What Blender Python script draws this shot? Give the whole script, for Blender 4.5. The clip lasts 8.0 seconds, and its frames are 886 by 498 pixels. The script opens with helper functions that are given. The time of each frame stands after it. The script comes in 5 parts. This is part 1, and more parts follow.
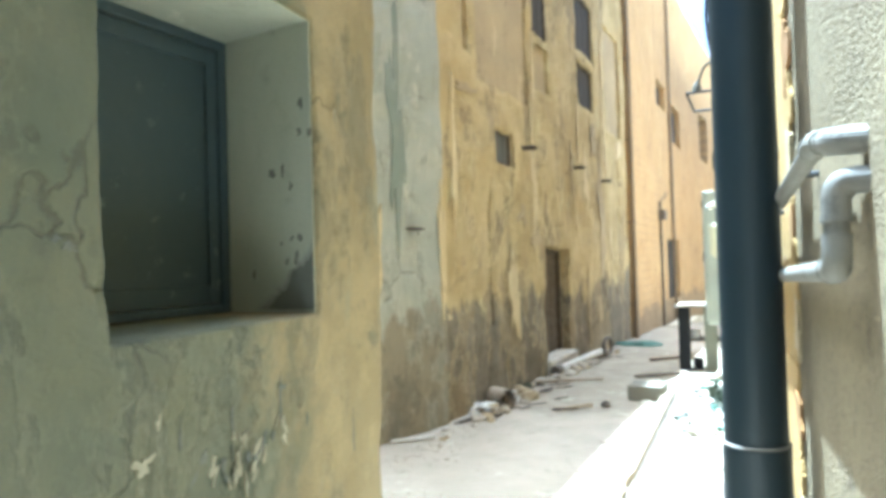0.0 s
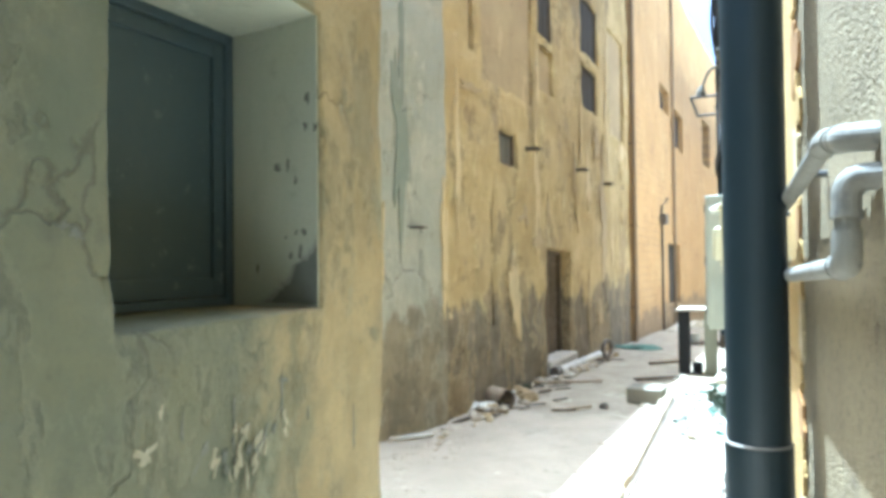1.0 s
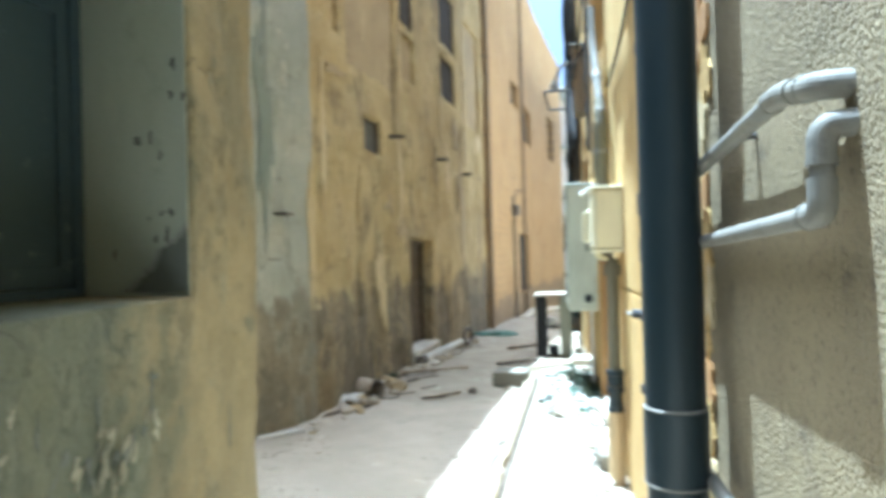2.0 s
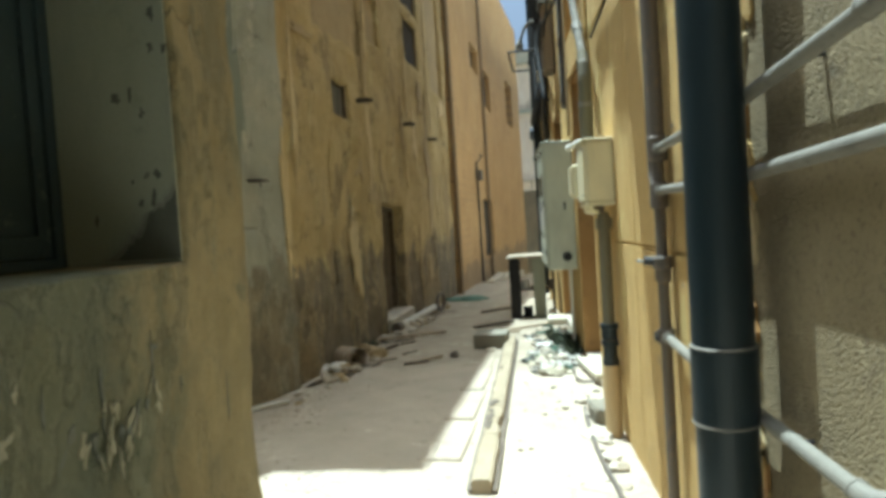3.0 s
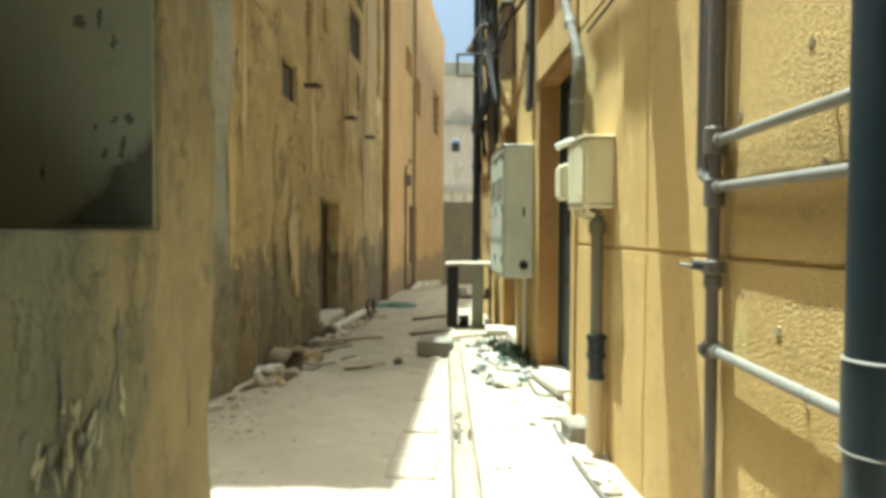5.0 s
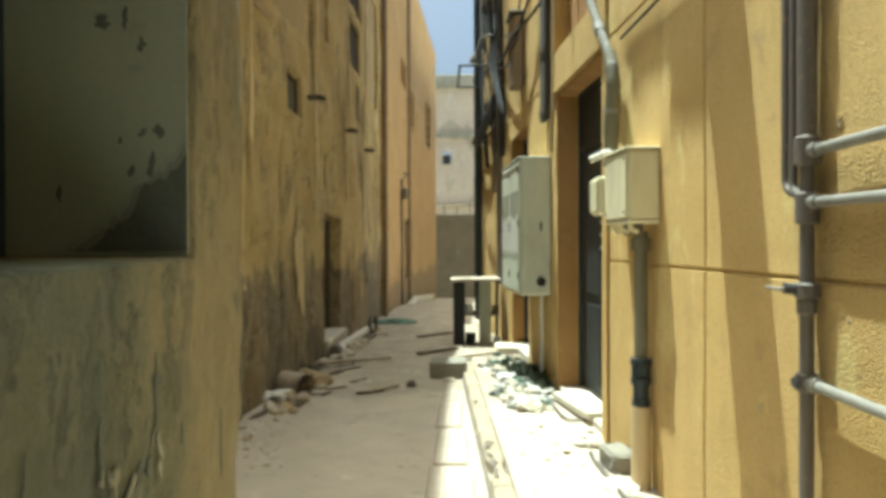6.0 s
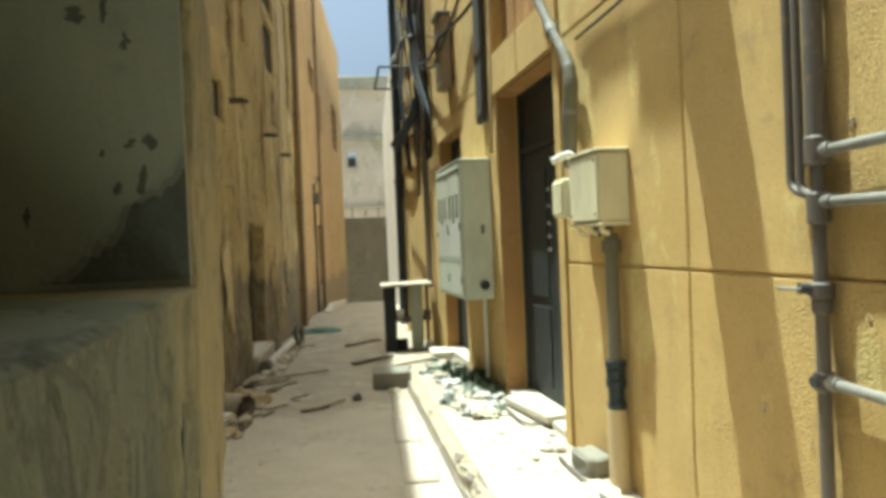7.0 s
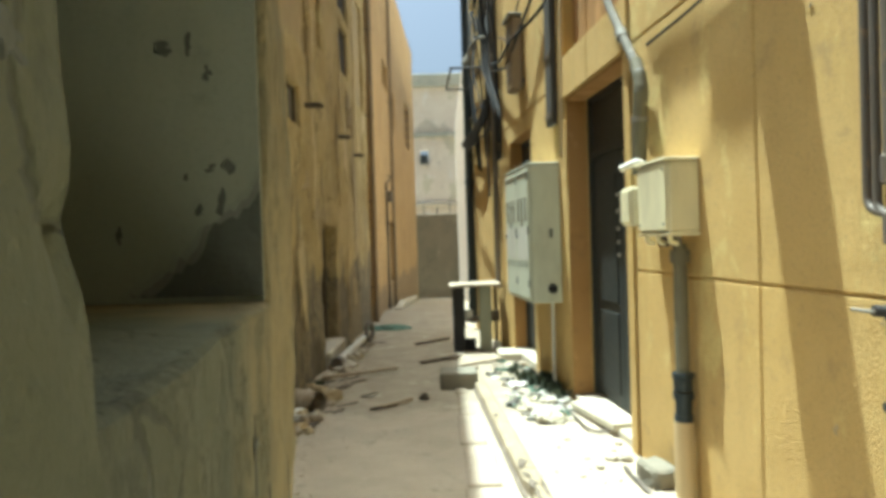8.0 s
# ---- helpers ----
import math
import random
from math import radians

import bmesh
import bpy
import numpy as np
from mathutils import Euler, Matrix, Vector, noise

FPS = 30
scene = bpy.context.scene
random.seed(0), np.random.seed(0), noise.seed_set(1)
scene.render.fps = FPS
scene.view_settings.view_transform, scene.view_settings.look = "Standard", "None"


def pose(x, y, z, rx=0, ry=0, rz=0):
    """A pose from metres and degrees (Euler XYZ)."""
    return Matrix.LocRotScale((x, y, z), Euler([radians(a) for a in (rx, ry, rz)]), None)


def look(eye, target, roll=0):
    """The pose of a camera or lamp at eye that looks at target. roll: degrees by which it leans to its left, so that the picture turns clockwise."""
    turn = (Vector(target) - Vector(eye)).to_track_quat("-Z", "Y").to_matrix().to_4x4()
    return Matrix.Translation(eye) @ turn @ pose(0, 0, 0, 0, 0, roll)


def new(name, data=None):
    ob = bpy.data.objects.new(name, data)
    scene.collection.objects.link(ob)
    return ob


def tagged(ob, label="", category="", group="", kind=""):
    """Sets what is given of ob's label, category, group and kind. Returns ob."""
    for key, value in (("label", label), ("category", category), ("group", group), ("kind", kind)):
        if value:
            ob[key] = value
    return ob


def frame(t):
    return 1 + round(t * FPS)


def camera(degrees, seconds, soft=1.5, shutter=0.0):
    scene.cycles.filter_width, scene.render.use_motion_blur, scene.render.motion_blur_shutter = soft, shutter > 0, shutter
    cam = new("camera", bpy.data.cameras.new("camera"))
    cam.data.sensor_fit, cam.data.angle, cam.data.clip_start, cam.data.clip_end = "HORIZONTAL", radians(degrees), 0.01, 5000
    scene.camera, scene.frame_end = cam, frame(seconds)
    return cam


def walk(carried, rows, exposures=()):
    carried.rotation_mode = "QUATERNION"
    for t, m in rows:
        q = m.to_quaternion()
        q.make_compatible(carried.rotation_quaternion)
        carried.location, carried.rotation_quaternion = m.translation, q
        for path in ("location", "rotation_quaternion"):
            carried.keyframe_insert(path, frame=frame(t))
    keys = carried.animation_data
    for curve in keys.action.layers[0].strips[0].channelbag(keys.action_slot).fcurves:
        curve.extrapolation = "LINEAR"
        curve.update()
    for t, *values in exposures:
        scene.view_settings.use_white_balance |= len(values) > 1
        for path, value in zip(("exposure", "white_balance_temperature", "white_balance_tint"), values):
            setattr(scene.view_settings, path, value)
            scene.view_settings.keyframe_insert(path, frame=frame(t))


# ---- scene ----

cam = camera(65.3, 8.0, soft=4.0, shutter=0.5)
PATH = [
    (0, (2.266, -4.572, 1.763), (1.38, -2.78, 1.804), -1.7),
    (0.5, (2.257, -4.579, 1.768), (1.443, -2.753, 1.844), -1.2),
    (1, (2.251, -4.585, 1.743), (1.364, -2.793, 1.786), -0.6),
    (1.5, (2.201, -4.549, 1.709), (1.379, -2.726, 1.757), -1.1),
    (2, (2.009, -4.511, 1.681), (1.524, -2.571, 1.698), -1.5),
    (2.2, (1.934, -4.497, 1.665), (1.567, -2.531, 1.676), -1.2),
    (3.3, (1.706, -4.417, 1.611), (1.34, -2.453, 1.519), -4.3),
    (3.5, (1.669, -4.386, 1.612), (1.319, -2.418, 1.543), -4.5),
    (4, (1.562, -4.234, 1.536), (1.3, -2.251, 1.507), -0.4),
    (4.5, (1.394, -4.071, 1.512), (1.194, -2.081, 1.48), 1.1),
    (4.7, (1.298, -4.066, 1.504), (1.166, -2.071, 1.447), 1.4),
    (5.8, (0.959, -3.851, 1.575), (0.864, -1.854, 1.546), -0.6),
    (6, (0.877, -3.76, 1.556), (0.811, -1.761, 1.537), -0.2),
    (6.5, (0.546, -3.616, 1.547), (0.701, -1.622, 1.51), -0.3),
    (7, (0.467, -3.556, 1.609), (0.682, -1.568, 1.588), -2.3),
    (7.5, (0.456, -3.574, 1.639), (0.596, -1.579, 1.631), -1.7),
    (8, (0.5, -3.623, 1.684), (0.509, -1.624, 1.658), -1.7),
]
EXPOSURES = [(0.0, 2.45, 4500, -6), (1.0, 2.4, 4500, -5), (1.6, 2.22, 4450, -5), (2.2, 1.64, 4550, -6), (3.3, 0.68, 5400, -12), (4.0, 1.12, 5600, -13), (4.7, 1.25, 5600, -13), (5.8, 1.08, 5650, -12), (6.5, 0.93, 5700, -12), (7.0, 1.0, 5650, -12), (8.0, 1.1, 5600, -12)]
walk(cam, [(t, look(eye, target, roll)) for t, eye, target, roll in PATH], EXPOSURES)

# ---- light: clear sky and a high noon sun ----
TO_SUN = Vector((-1.0, 0.95, 5.6)).normalized()
world = bpy.data.worlds.new("sky")
scene.world = world
world.use_nodes = True
wn = world.node_tree
sky = wn.nodes.new("ShaderNodeTexSky")
sky.sky_type = "NISHITA"
sky.sun_disc = False
sky.sun_elevation = math.asin(TO_SUN.z)
sky.sun_rotation = math.atan2(TO_SUN.x, TO_SUN.y)
sky.air_density, sky.dust_density = 0.6, 9.0
wn.links.new(sky.outputs[0], wn.nodes["Background"].inputs[0])
wn.nodes["Background"].inputs[1].default_value = 0.112
sun_data = bpy.data.lights.new("sun", "SUN")
sun_data.energy, sun_data.angle, sun_data.color = 4.8, radians(0.6), (1.0, 0.96, 0.9)
sun = new("sun", sun_data)
sun.matrix_world = look(TO_SUN * 30, (0, 0, 0))


# ---- materials ----
def start(name, rough=0.85, metal=0.0):
    m = bpy.data.materials.new(name)
    m.use_nodes = True
    nt = m.node_tree
    b = nt.nodes["Principled BSDF"]
    b.inputs["Roughness"].default_value, b.inputs["Metallic"].default_value = rough, metal
    return m, nt, b


def coords(nt, scale=(1, 1, 1)):
    tc, mp = nt.nodes.new("ShaderNodeTexCoord"), nt.nodes.new("ShaderNodeMapping")
    mp.inputs["Scale"].default_value = scale
    nt.links.new(tc.outputs["Object"], mp.inputs["Vector"])
    return mp.outputs[0]


def nz(nt, scale, detail=6, rough=0.6, stretch=(1, 1, 1), dist=0.0):
    n = nt.nodes.new("ShaderNodeTexNoise")
    n.inputs["Scale"].default_value, n.inputs["Detail"].default_value = scale, detail
    n.inputs["Roughness"].default_value, n.inputs["Distortion"].default_value = rough, dist
    nt.links.new(coords(nt, stretch), n.inputs["Vector"])
    return n.outputs["Fac"]


def stepped(nt, fac, lo, hi):
    r = nt.nodes.new("ShaderNodeMapRange")
    r.interpolation_type = "SMOOTHSTEP"
    r.inputs["From Min"].default_value, r.inputs["From Max"].default_value = lo, hi
    nt.links.new(fac, r.inputs["Value"])
    return r.outputs[0]


def calc(nt, op, a, b):
    m = nt.nodes.new("ShaderNodeMath")
    m.operation = op
    for i, v in enumerate((a, b)):
        if isinstance(v, (int, float)):
            m.inputs[i].default_value = v
        else:
            nt.links.new(v, m.inputs[i])
    return m.outputs[0]


def mixed(nt, fac, a, b):
    m = nt.nodes.new("ShaderNodeMix")
    m.data_type = "RGBA"
    for sock, v in ((m.inputs["Factor"], fac), (m.inputs["A"], a), (m.inputs["B"], b)):
        if isinstance(v, tuple):
            sock.default_value = (*v, 1)
        elif isinstance(v, (int, float)):
            sock.default_value = v
        else:
            nt.links.new(v, sock)
    return m.outputs["Result"]


def bumped(nt, b, height, strength, distance):
    n = nt.nodes.new("ShaderNodeBump")
    n.inputs["Strength"].default_value, n.inputs["Distance"].default_value = strength, distance
    nt.links.new(height, n.inputs["Height"])
    nt.links.new(n.outputs[0], b.inputs["Normal"])


def crack_lines(nt, scale, width):
    v = nt.nodes.new("ShaderNodeTexVoronoi")
    v.feature = "DISTANCE_TO_EDGE"
    v.inputs["Scale"].default_value = scale
    add = nt.nodes.new("ShaderNodeVectorMath")
    add.operation = "ADD"
    n = nt.nodes.new("ShaderNodeTexNoise")
    n.inputs["Scale"].default_value, n.inputs["Detail"].default_value = 3.5, 5
    c = coords(nt)
    nt.links.new(c, n.inputs["Vector"])
    sc = nt.nodes.new("ShaderNodeVectorMath")
    sc.operation = "SCALE"
    sc.inputs["Scale"].default_value = 0.45
    nt.links.new(n.outputs["Color"], sc.inputs[0])
    nt.links.new(c, add.inputs[0])
    nt.links.new(sc.outputs[0], add.inputs[1])
    nt.links.new(add.outputs[0], v.inputs["Vector"])
    return calc(nt, "SUBTRACT", 1.0, stepped(nt, v.outputs["Distance"], 0.0, width))


def plaster(name, a, b, streak, dirt, damp=None, damp_at=0.9, grain=45.0, relief=0.5, cracks=0.5, streaks=0.6, lumps=1.0, courses=False, peel=0.0, pebbles=0.0, coat=None):
    """Old lime plaster: blotches, vertical run marks, dirt, a ragged salt line, hairline cracks."""
    m, nt, p = start(name, 0.92)
    col = mixed(nt, stepped(nt, nz(nt, 0.9, 8, 0.65), 0.38, 0.64), a, b)
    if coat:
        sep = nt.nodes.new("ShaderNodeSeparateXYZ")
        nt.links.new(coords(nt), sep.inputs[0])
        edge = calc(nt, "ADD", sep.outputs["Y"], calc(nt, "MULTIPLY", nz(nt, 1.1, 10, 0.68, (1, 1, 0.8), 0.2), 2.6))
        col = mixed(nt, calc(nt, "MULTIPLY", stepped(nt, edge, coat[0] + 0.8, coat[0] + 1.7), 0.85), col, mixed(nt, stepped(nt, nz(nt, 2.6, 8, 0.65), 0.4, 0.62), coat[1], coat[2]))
    runs = calc(nt, "MULTIPLY", stepped(nt, nz(nt, 2.6, 9, 0.72, (1.6, 1.6, 0.3)), 0.48, 0.64), stepped(nt, nz(nt, 0.8, 4), 0.4, 0.6))
    col = mixed(nt, calc(nt, "MULTIPLY", runs, streaks), col, streak)
    spots = stepped(nt, nz(nt, 3.1, 9, 0.72), 0.56, 0.7)
    col = mixed(nt, calc(nt, "MULTIPLY", spots, 0.65), col, dirt)
    pale = stepped(nt, nz(nt, 1.7, 10, 0.74, (1, 1, 0.55), 0.2), 0.57, 0.63)
    col = mixed(nt, calc(nt, "MULTIPLY", pale, 0.45), col, tuple(min(0.75, v * 1.45 + 0.04) for v in b))
    if damp:
        sep = nt.nodes.new("ShaderNodeSeparateXYZ")
        nt.links.new(coords(nt), sep.inputs[0])
        z = calc(nt, "ADD", sep.outputs["Z"], calc(nt, "MULTIPLY", nz(nt, 1.3, 8, 0.7, (1, 1, 0.5)), -2.4))
        col = mixed(nt, calc(nt, "MULTIPLY", calc(nt, "SUBTRACT", 1.0, stepped(nt, z, damp_at - 1.34, damp_at - 1.14)), 0.85), col, mixed(nt, stepped(nt, nz(nt, 4.5, 9, 0.75, (1, 1, 0.5)), 0.44, 0.6), damp, tuple(v * 0.6 for v in damp)))
    bare = stepped(nt, nz(nt, 1.25, 11, 0.72, (1.1, 1.1, 0.6), 0.1), 0.55, 0.575)
    if peel:
        col = mixed(nt, calc(nt, "MULTIPLY", bare, peel), col, streak)
        rim = stepped(nt, nz(nt, 1.25, 11, 0.72, (1.1, 1.1, 0.6), 0.1), 0.52, 0.55)
        rim = calc(nt, "MULTIPLY", rim, calc(nt, "SUBTRACT", 1.0, bare))
        col = mixed(nt, calc(nt, "MULTIPLY", rim, peel * 0.6), col, tuple(min(0.75, v * 1.25 + 0.05) for v in b))
    fine = nz(nt, grain, 5, 0.7)
    col = mixed(nt, calc(nt, "MULTIPLY", stepped(nt, fine, 0.45, 0.75), 0.3), col, dirt)
    line = calc(nt, "MULTIPLY", crack_lines(nt, 1.1, 0.02), stepped(nt, nz(nt, 0.8, 3), 0.5, 0.6))
    col = mixed(nt, calc(nt, "MULTIPLY", line, cracks), col, tuple(v * 0.35 for v in dirt))
    nt.links.new(col, p.inputs["Base Color"])
    h = calc(nt, "ADD", calc(nt, "MULTIPLY", fine, 0.35), calc(nt, "MULTIPLY", nz(nt, 6.0, 8, 0.65), lumps))
    h = calc(nt, "SUBTRACT", h, calc(nt, "MULTIPLY", line, 0.5 if cracks else 0.0))
    h = calc(nt, "ADD", h, calc(nt, "MULTIPLY", pale, 0.25 if lumps > 0.5 else 0.0))
    if pebbles:
        v = nt.nodes.new("ShaderNodeTexVoronoi")
        v.inputs["Scale"].default_value = 105.0
        nt.links.new(coords(nt), v.inputs["Vector"])
        grain_cover = stepped(nt, nz(nt, 0.6, 5), 0.35, 0.6)
        h = calc(nt, "SUBTRACT", h, calc(nt, "MULTIPLY", calc(nt, "MULTIPLY", v.outputs["Distance"], grain_cover), pebbles))
        nt.links.new(mixed(nt, calc(nt, "MULTIPLY", stepped(nt, nz(nt, 55.0, 3), 0.52, 0.68), 0.45), col, dirt), p.inputs["Base Color"])
    if peel:
        h = calc(nt, "SUBTRACT", h, calc(nt, "MULTIPLY", bare, 0.35))
    if courses:
        sep = nt.nodes.new("ShaderNodeSeparateXYZ")
        flat = nt.nodes.new("ShaderNodeCombineXYZ")
        bricks = nt.nodes.new("ShaderNodeTexBrick")
        nt.links.new(coords(nt), sep.inputs[0])
        nt.links.new(sep.outputs["Y"], flat.inputs["X"])
        nt.links.new(sep.outputs["Z"], flat.inputs["Y"])
        nt.links.new(flat.outputs[0], bricks.inputs["Vector"])
        for key, value in (("Scale", 1.0), ("Mortar Size", 0.02), ("Brick Width", 0.42), ("Row Height", 0.2), ("Mortar Smooth", 0.6)):
            bricks.inputs[key].default_value = value
        worn = calc(nt, "MULTIPLY", bricks.outputs["Fac"], stepped(nt, nz(nt, 0.7, 5), 0.4, 0.6))
        h = calc(nt, "SUBTRACT", h, calc(nt, "MULTIPLY", worn, 0.6))
        nt.links.new(mixed(nt, calc(nt, "MULTIPLY", worn, 0.55), col, dirt), p.inputs["Base Color"])
    bumped(nt, p, h, relief, 0.03)
    return m


def painted(name, col, worn, rough=0.5, metal=0.0, scale=8.0, wear=0.62, relief=0.15):
    m, nt, p = start(name, rough, metal)
    mask = stepped(nt, nz(nt, scale, 8, 0.7), wear, wear + 0.1)
    c = mixed(nt, mask, col, worn)
    c = mixed(nt, calc(nt, "MULTIPLY", stepped(nt, nz(nt, scale * 0.25, 5, 0.6, (1, 1, 0.35)), 0.45, 0.75), 0.45), c, tuple(v * 0.6 for v in worn))
    nt.links.new(c, p.inputs["Base Color"])
    nt.links.new(calc(nt, "ADD", rough - 0.08, calc(nt, "MULTIPLY", nz(nt, scale * 2, 4), 0.25)), p.inputs["Roughness"])
    bumped(nt, p, nz(nt, scale * 5, 4), relief, 0.004)
    return m


OCHRE_OLD = plaster("ochre_plaster_old", (0.45, 0.34, 0.15), (0.57, 0.445, 0.215), (0.34, 0.26, 0.14), (0.245, 0.19, 0.112), (0.18, 0.152, 0.112), 1.25, streaks=0.7, relief=1.1, peel=0.65)
OLIVE_OLD = plaster("olive_plaster_old", (0.112, 0.126, 0.088), (0.155, 0.156, 0.098), (0.125, 0.13, 0.09), (0.095, 0.102, 0.074), None, relief=0.75, cracks=0.4, streaks=0.4, peel=0.35, coat=(-1.75, (0.29, 0.23, 0.115), (0.37, 0.295, 0.15)))
GREY_OLD = plaster("grey_blue_plaster", (0.37, 0.375, 0.315), (0.45, 0.435, 0.355), (0.31, 0.315, 0.25), (0.28, 0.265, 0.195), (0.27, 0.225, 0.145), 1.3, streaks=0.7, relief=0.9, peel=0.45)
GREY_STAIN = plaster("green_grey_stain", (0.22, 0.245, 0.205), (0.27, 0.285, 0.235), (0.2, 0.22, 0.18), (0.18, 0.185, 0.15), None)
DARK_SEAM = plaster("dark_seam_infill", (0.17, 0.135, 0.08), (0.22, 0.175, 0.105), (0.14, 0.11, 0.07), (0.1, 0.08, 0.055), None)
TAN = plaster("tan_concrete", (0.35, 0.29, 0.195), (0.42, 0.35, 0.24), (0.3, 0.25, 0.17), (0.22, 0.185, 0.13), None, streaks=0.2)
# shade of the door recesses put into the colour; also some peeled flakes
SHADE_PEEL_BROWN = plaster("brown_shade_and_peel", (0.37, 0.2, 0.062), (0.42, 0.235, 0.08), (0.31, 0.17, 0.06), (0.22, 0.13, 0.055), None, cracks=0.0, relief=0.35)
REVEAL = plaster("window_reveal_plaster", (0.375, 0.39, 0.31), (0.41, 0.42, 0.33), (0.33, 0.345, 0.275), (0.28, 0.29, 0.23), None, relief=0.3, cracks=0.0, streaks=0.3)
PATCH = plaster("grey_render_patch", (0.4, 0.31, 0.175), (0.46, 0.36, 0.2), (0.33, 0.26, 0.155), (0.27, 0.21, 0.13), None)
LIGHT_OCHRE = plaster("pale_ochre_coat", (0.58, 0.46, 0.25), (0.65, 0.53, 0.3), (0.5, 0.39, 0.21), (0.36, 0.28, 0.16), None)
# dark brown painted for shade in gaps and holes, and for sacking
GAP_SHADE_SACKING = plaster("gap_shade_and_sacking", (0.16, 0.13, 0.1), (0.2, 0.165, 0.125), (0.14, 0.115, 0.09), (0.1, 0.085, 0.07), None)
ORANGE = plaster("orange_plaster", (0.53, 0.35, 0.15), (0.57, 0.385, 0.175), (0.46, 0.295, 0.135), (0.34, 0.245, 0.14), (0.34, 0.255, 0.15), 0.4, relief=0.5, courses=True)
YELLOW = plaster("yellow_roughcast", (0.56, 0.375, 0.122), (0.61, 0.42, 0.152), (0.49, 0.325, 0.11), (0.37, 0.26, 0.105), None, grain=70.0, relief=0.9, cracks=0.0, streaks=0.4, lumps=0.2, pebbles=0.45)
ROUGHCAST = plaster("bare_sandy_roughcast", (0.3, 0.235, 0.125), (0.36, 0.285, 0.15), (0.25, 0.195, 0.105), (0.11, 0.085, 0.055), None, grain=120.0, relief=0.85, cracks=0.0, streaks=0.3, lumps=0.25, pebbles=0.65)
PALE = plaster("pale_pink_plaster", (0.66, 0.58, 0.48), (0.7, 0.63, 0.53), (0.56, 0.49, 0.4), (0.46, 0.4, 0.33), None)
GREYWALL = plaster("grey_cement_wall", (0.24, 0.22, 0.17), (0.28, 0.25, 0.19), (0.2, 0.19, 0.15), (0.17, 0.16, 0.13), None)
CONCRETE = plaster("dusty_concrete", (0.5, 0.45, 0.36), (0.56, 0.5, 0.4), (0.44, 0.39, 0.31), (0.34, 0.3, 0.24), None, streaks=0.2, cracks=0.3)
# coat= puts a ragged darkening into the dust's colour beyond y about 3
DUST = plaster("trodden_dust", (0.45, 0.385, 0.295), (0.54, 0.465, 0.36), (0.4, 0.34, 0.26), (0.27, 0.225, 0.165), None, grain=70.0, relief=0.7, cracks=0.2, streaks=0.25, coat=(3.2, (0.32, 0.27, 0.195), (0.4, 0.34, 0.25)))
DARK_PLASTER_EDGE = plaster("dark_plaster_edge", (0.34, 0.35, 0.285), (0.37, 0.38, 0.305), (0.31, 0.32, 0.26), (0.28, 0.285, 0.23), None, cracks=0.0)
DARK_PLASTER_MID = plaster("dark_plaster_mid", (0.25, 0.26, 0.22), (0.29, 0.295, 0.245), (0.23, 0.24, 0.2), (0.2, 0.205, 0.17), None, cracks=0.0)
DARK_PLASTER = plaster("dark_plaster", (0.12, 0.128, 0.108), (0.155, 0.16, 0.135), (0.11, 0.115, 0.1), (0.09, 0.095, 0.08), None, cracks=0.0)
CHALK = plaster("bare_lime", (0.54, 0.49, 0.37), (0.6, 0.55, 0.42), (0.48, 0.43, 0.32), (0.38, 0.33, 0.24), None)
CHIP = plaster("chipped_lime", (0.28, 0.265, 0.19), (0.32, 0.305, 0.22), (0.25, 0.23, 0.16), (0.19, 0.18, 0.13), None, cracks=0.0)
SHUTTER = painted("blue_black_shutter_paint", (0.042, 0.066, 0.082), (0.105, 0.135, 0.145), 0.6, 0.0, 9.0, 0.58)
BOARD_GREY = painted("grey_weathered_board", (0.13, 0.125, 0.11), (0.2, 0.185, 0.155), 0.85)
PIPE_BROWN = painted("brown_pipe_paint", (0.26, 0.19, 0.115), (0.34, 0.26, 0.16), 0.65)
WRAP = painted("grey_pipe_wrapping", (0.17, 0.16, 0.135), (0.36, 0.335, 0.29), 0.8, 0.0, 16.0, 0.56, 0.5)
STACK = painted("olive_black_pipe", (0.16, 0.145, 0.095), (0.24, 0.205, 0.13), 0.7)
WOOD_DARK = painted("weathered_dark_wood", (0.1, 0.075, 0.05), (0.16, 0.125, 0.09), 0.8, 0.0, 12.0, 0.5)
WOOD = painted("bleached_wood", (0.36, 0.29, 0.2), (0.46, 0.39, 0.29), 0.85, 0.0, 14.0, 0.5)
HOLE = painted("dark_timber_infill", (0.06, 0.052, 0.042), (0.1, 0.085, 0.066), 0.9)
PIPE_BLACK = painted("black_pipe_paint", (0.016, 0.028, 0.036), (0.06, 0.078, 0.088), 0.38, 0.0, 14.0, 0.7)
PIPE_GREY = painted("galvanised_pipe", (0.225, 0.21, 0.175), (0.165, 0.15, 0.125), 0.6, 0.0, 18.0, 0.55)
PIPE_RUST = painted("dull_brown_grey_pipe", (0.15, 0.13, 0.11), (0.24, 0.17, 0.11), 0.6, 0.2, 20.0, 0.55)
PIPE_BEIGE = painted("beige_painted_pipe", (0.52, 0.4, 0.22), (0.42, 0.33, 0.2), 0.6)
CABINET = painted("pale_green_grey_enamel", (0.58, 0.6, 0.48), (0.45, 0.45, 0.35), 0.5, 0.0, 10.0, 0.68)
BENCH_BOARD = painted("dull_green_board", (0.27, 0.28, 0.215), (0.2, 0.19, 0.15), 0.7)
CREAM = painted("cream_enamel", (0.74, 0.68, 0.45), (0.55, 0.48, 0.31), 0.55, 0.0, 12.0, 0.66)
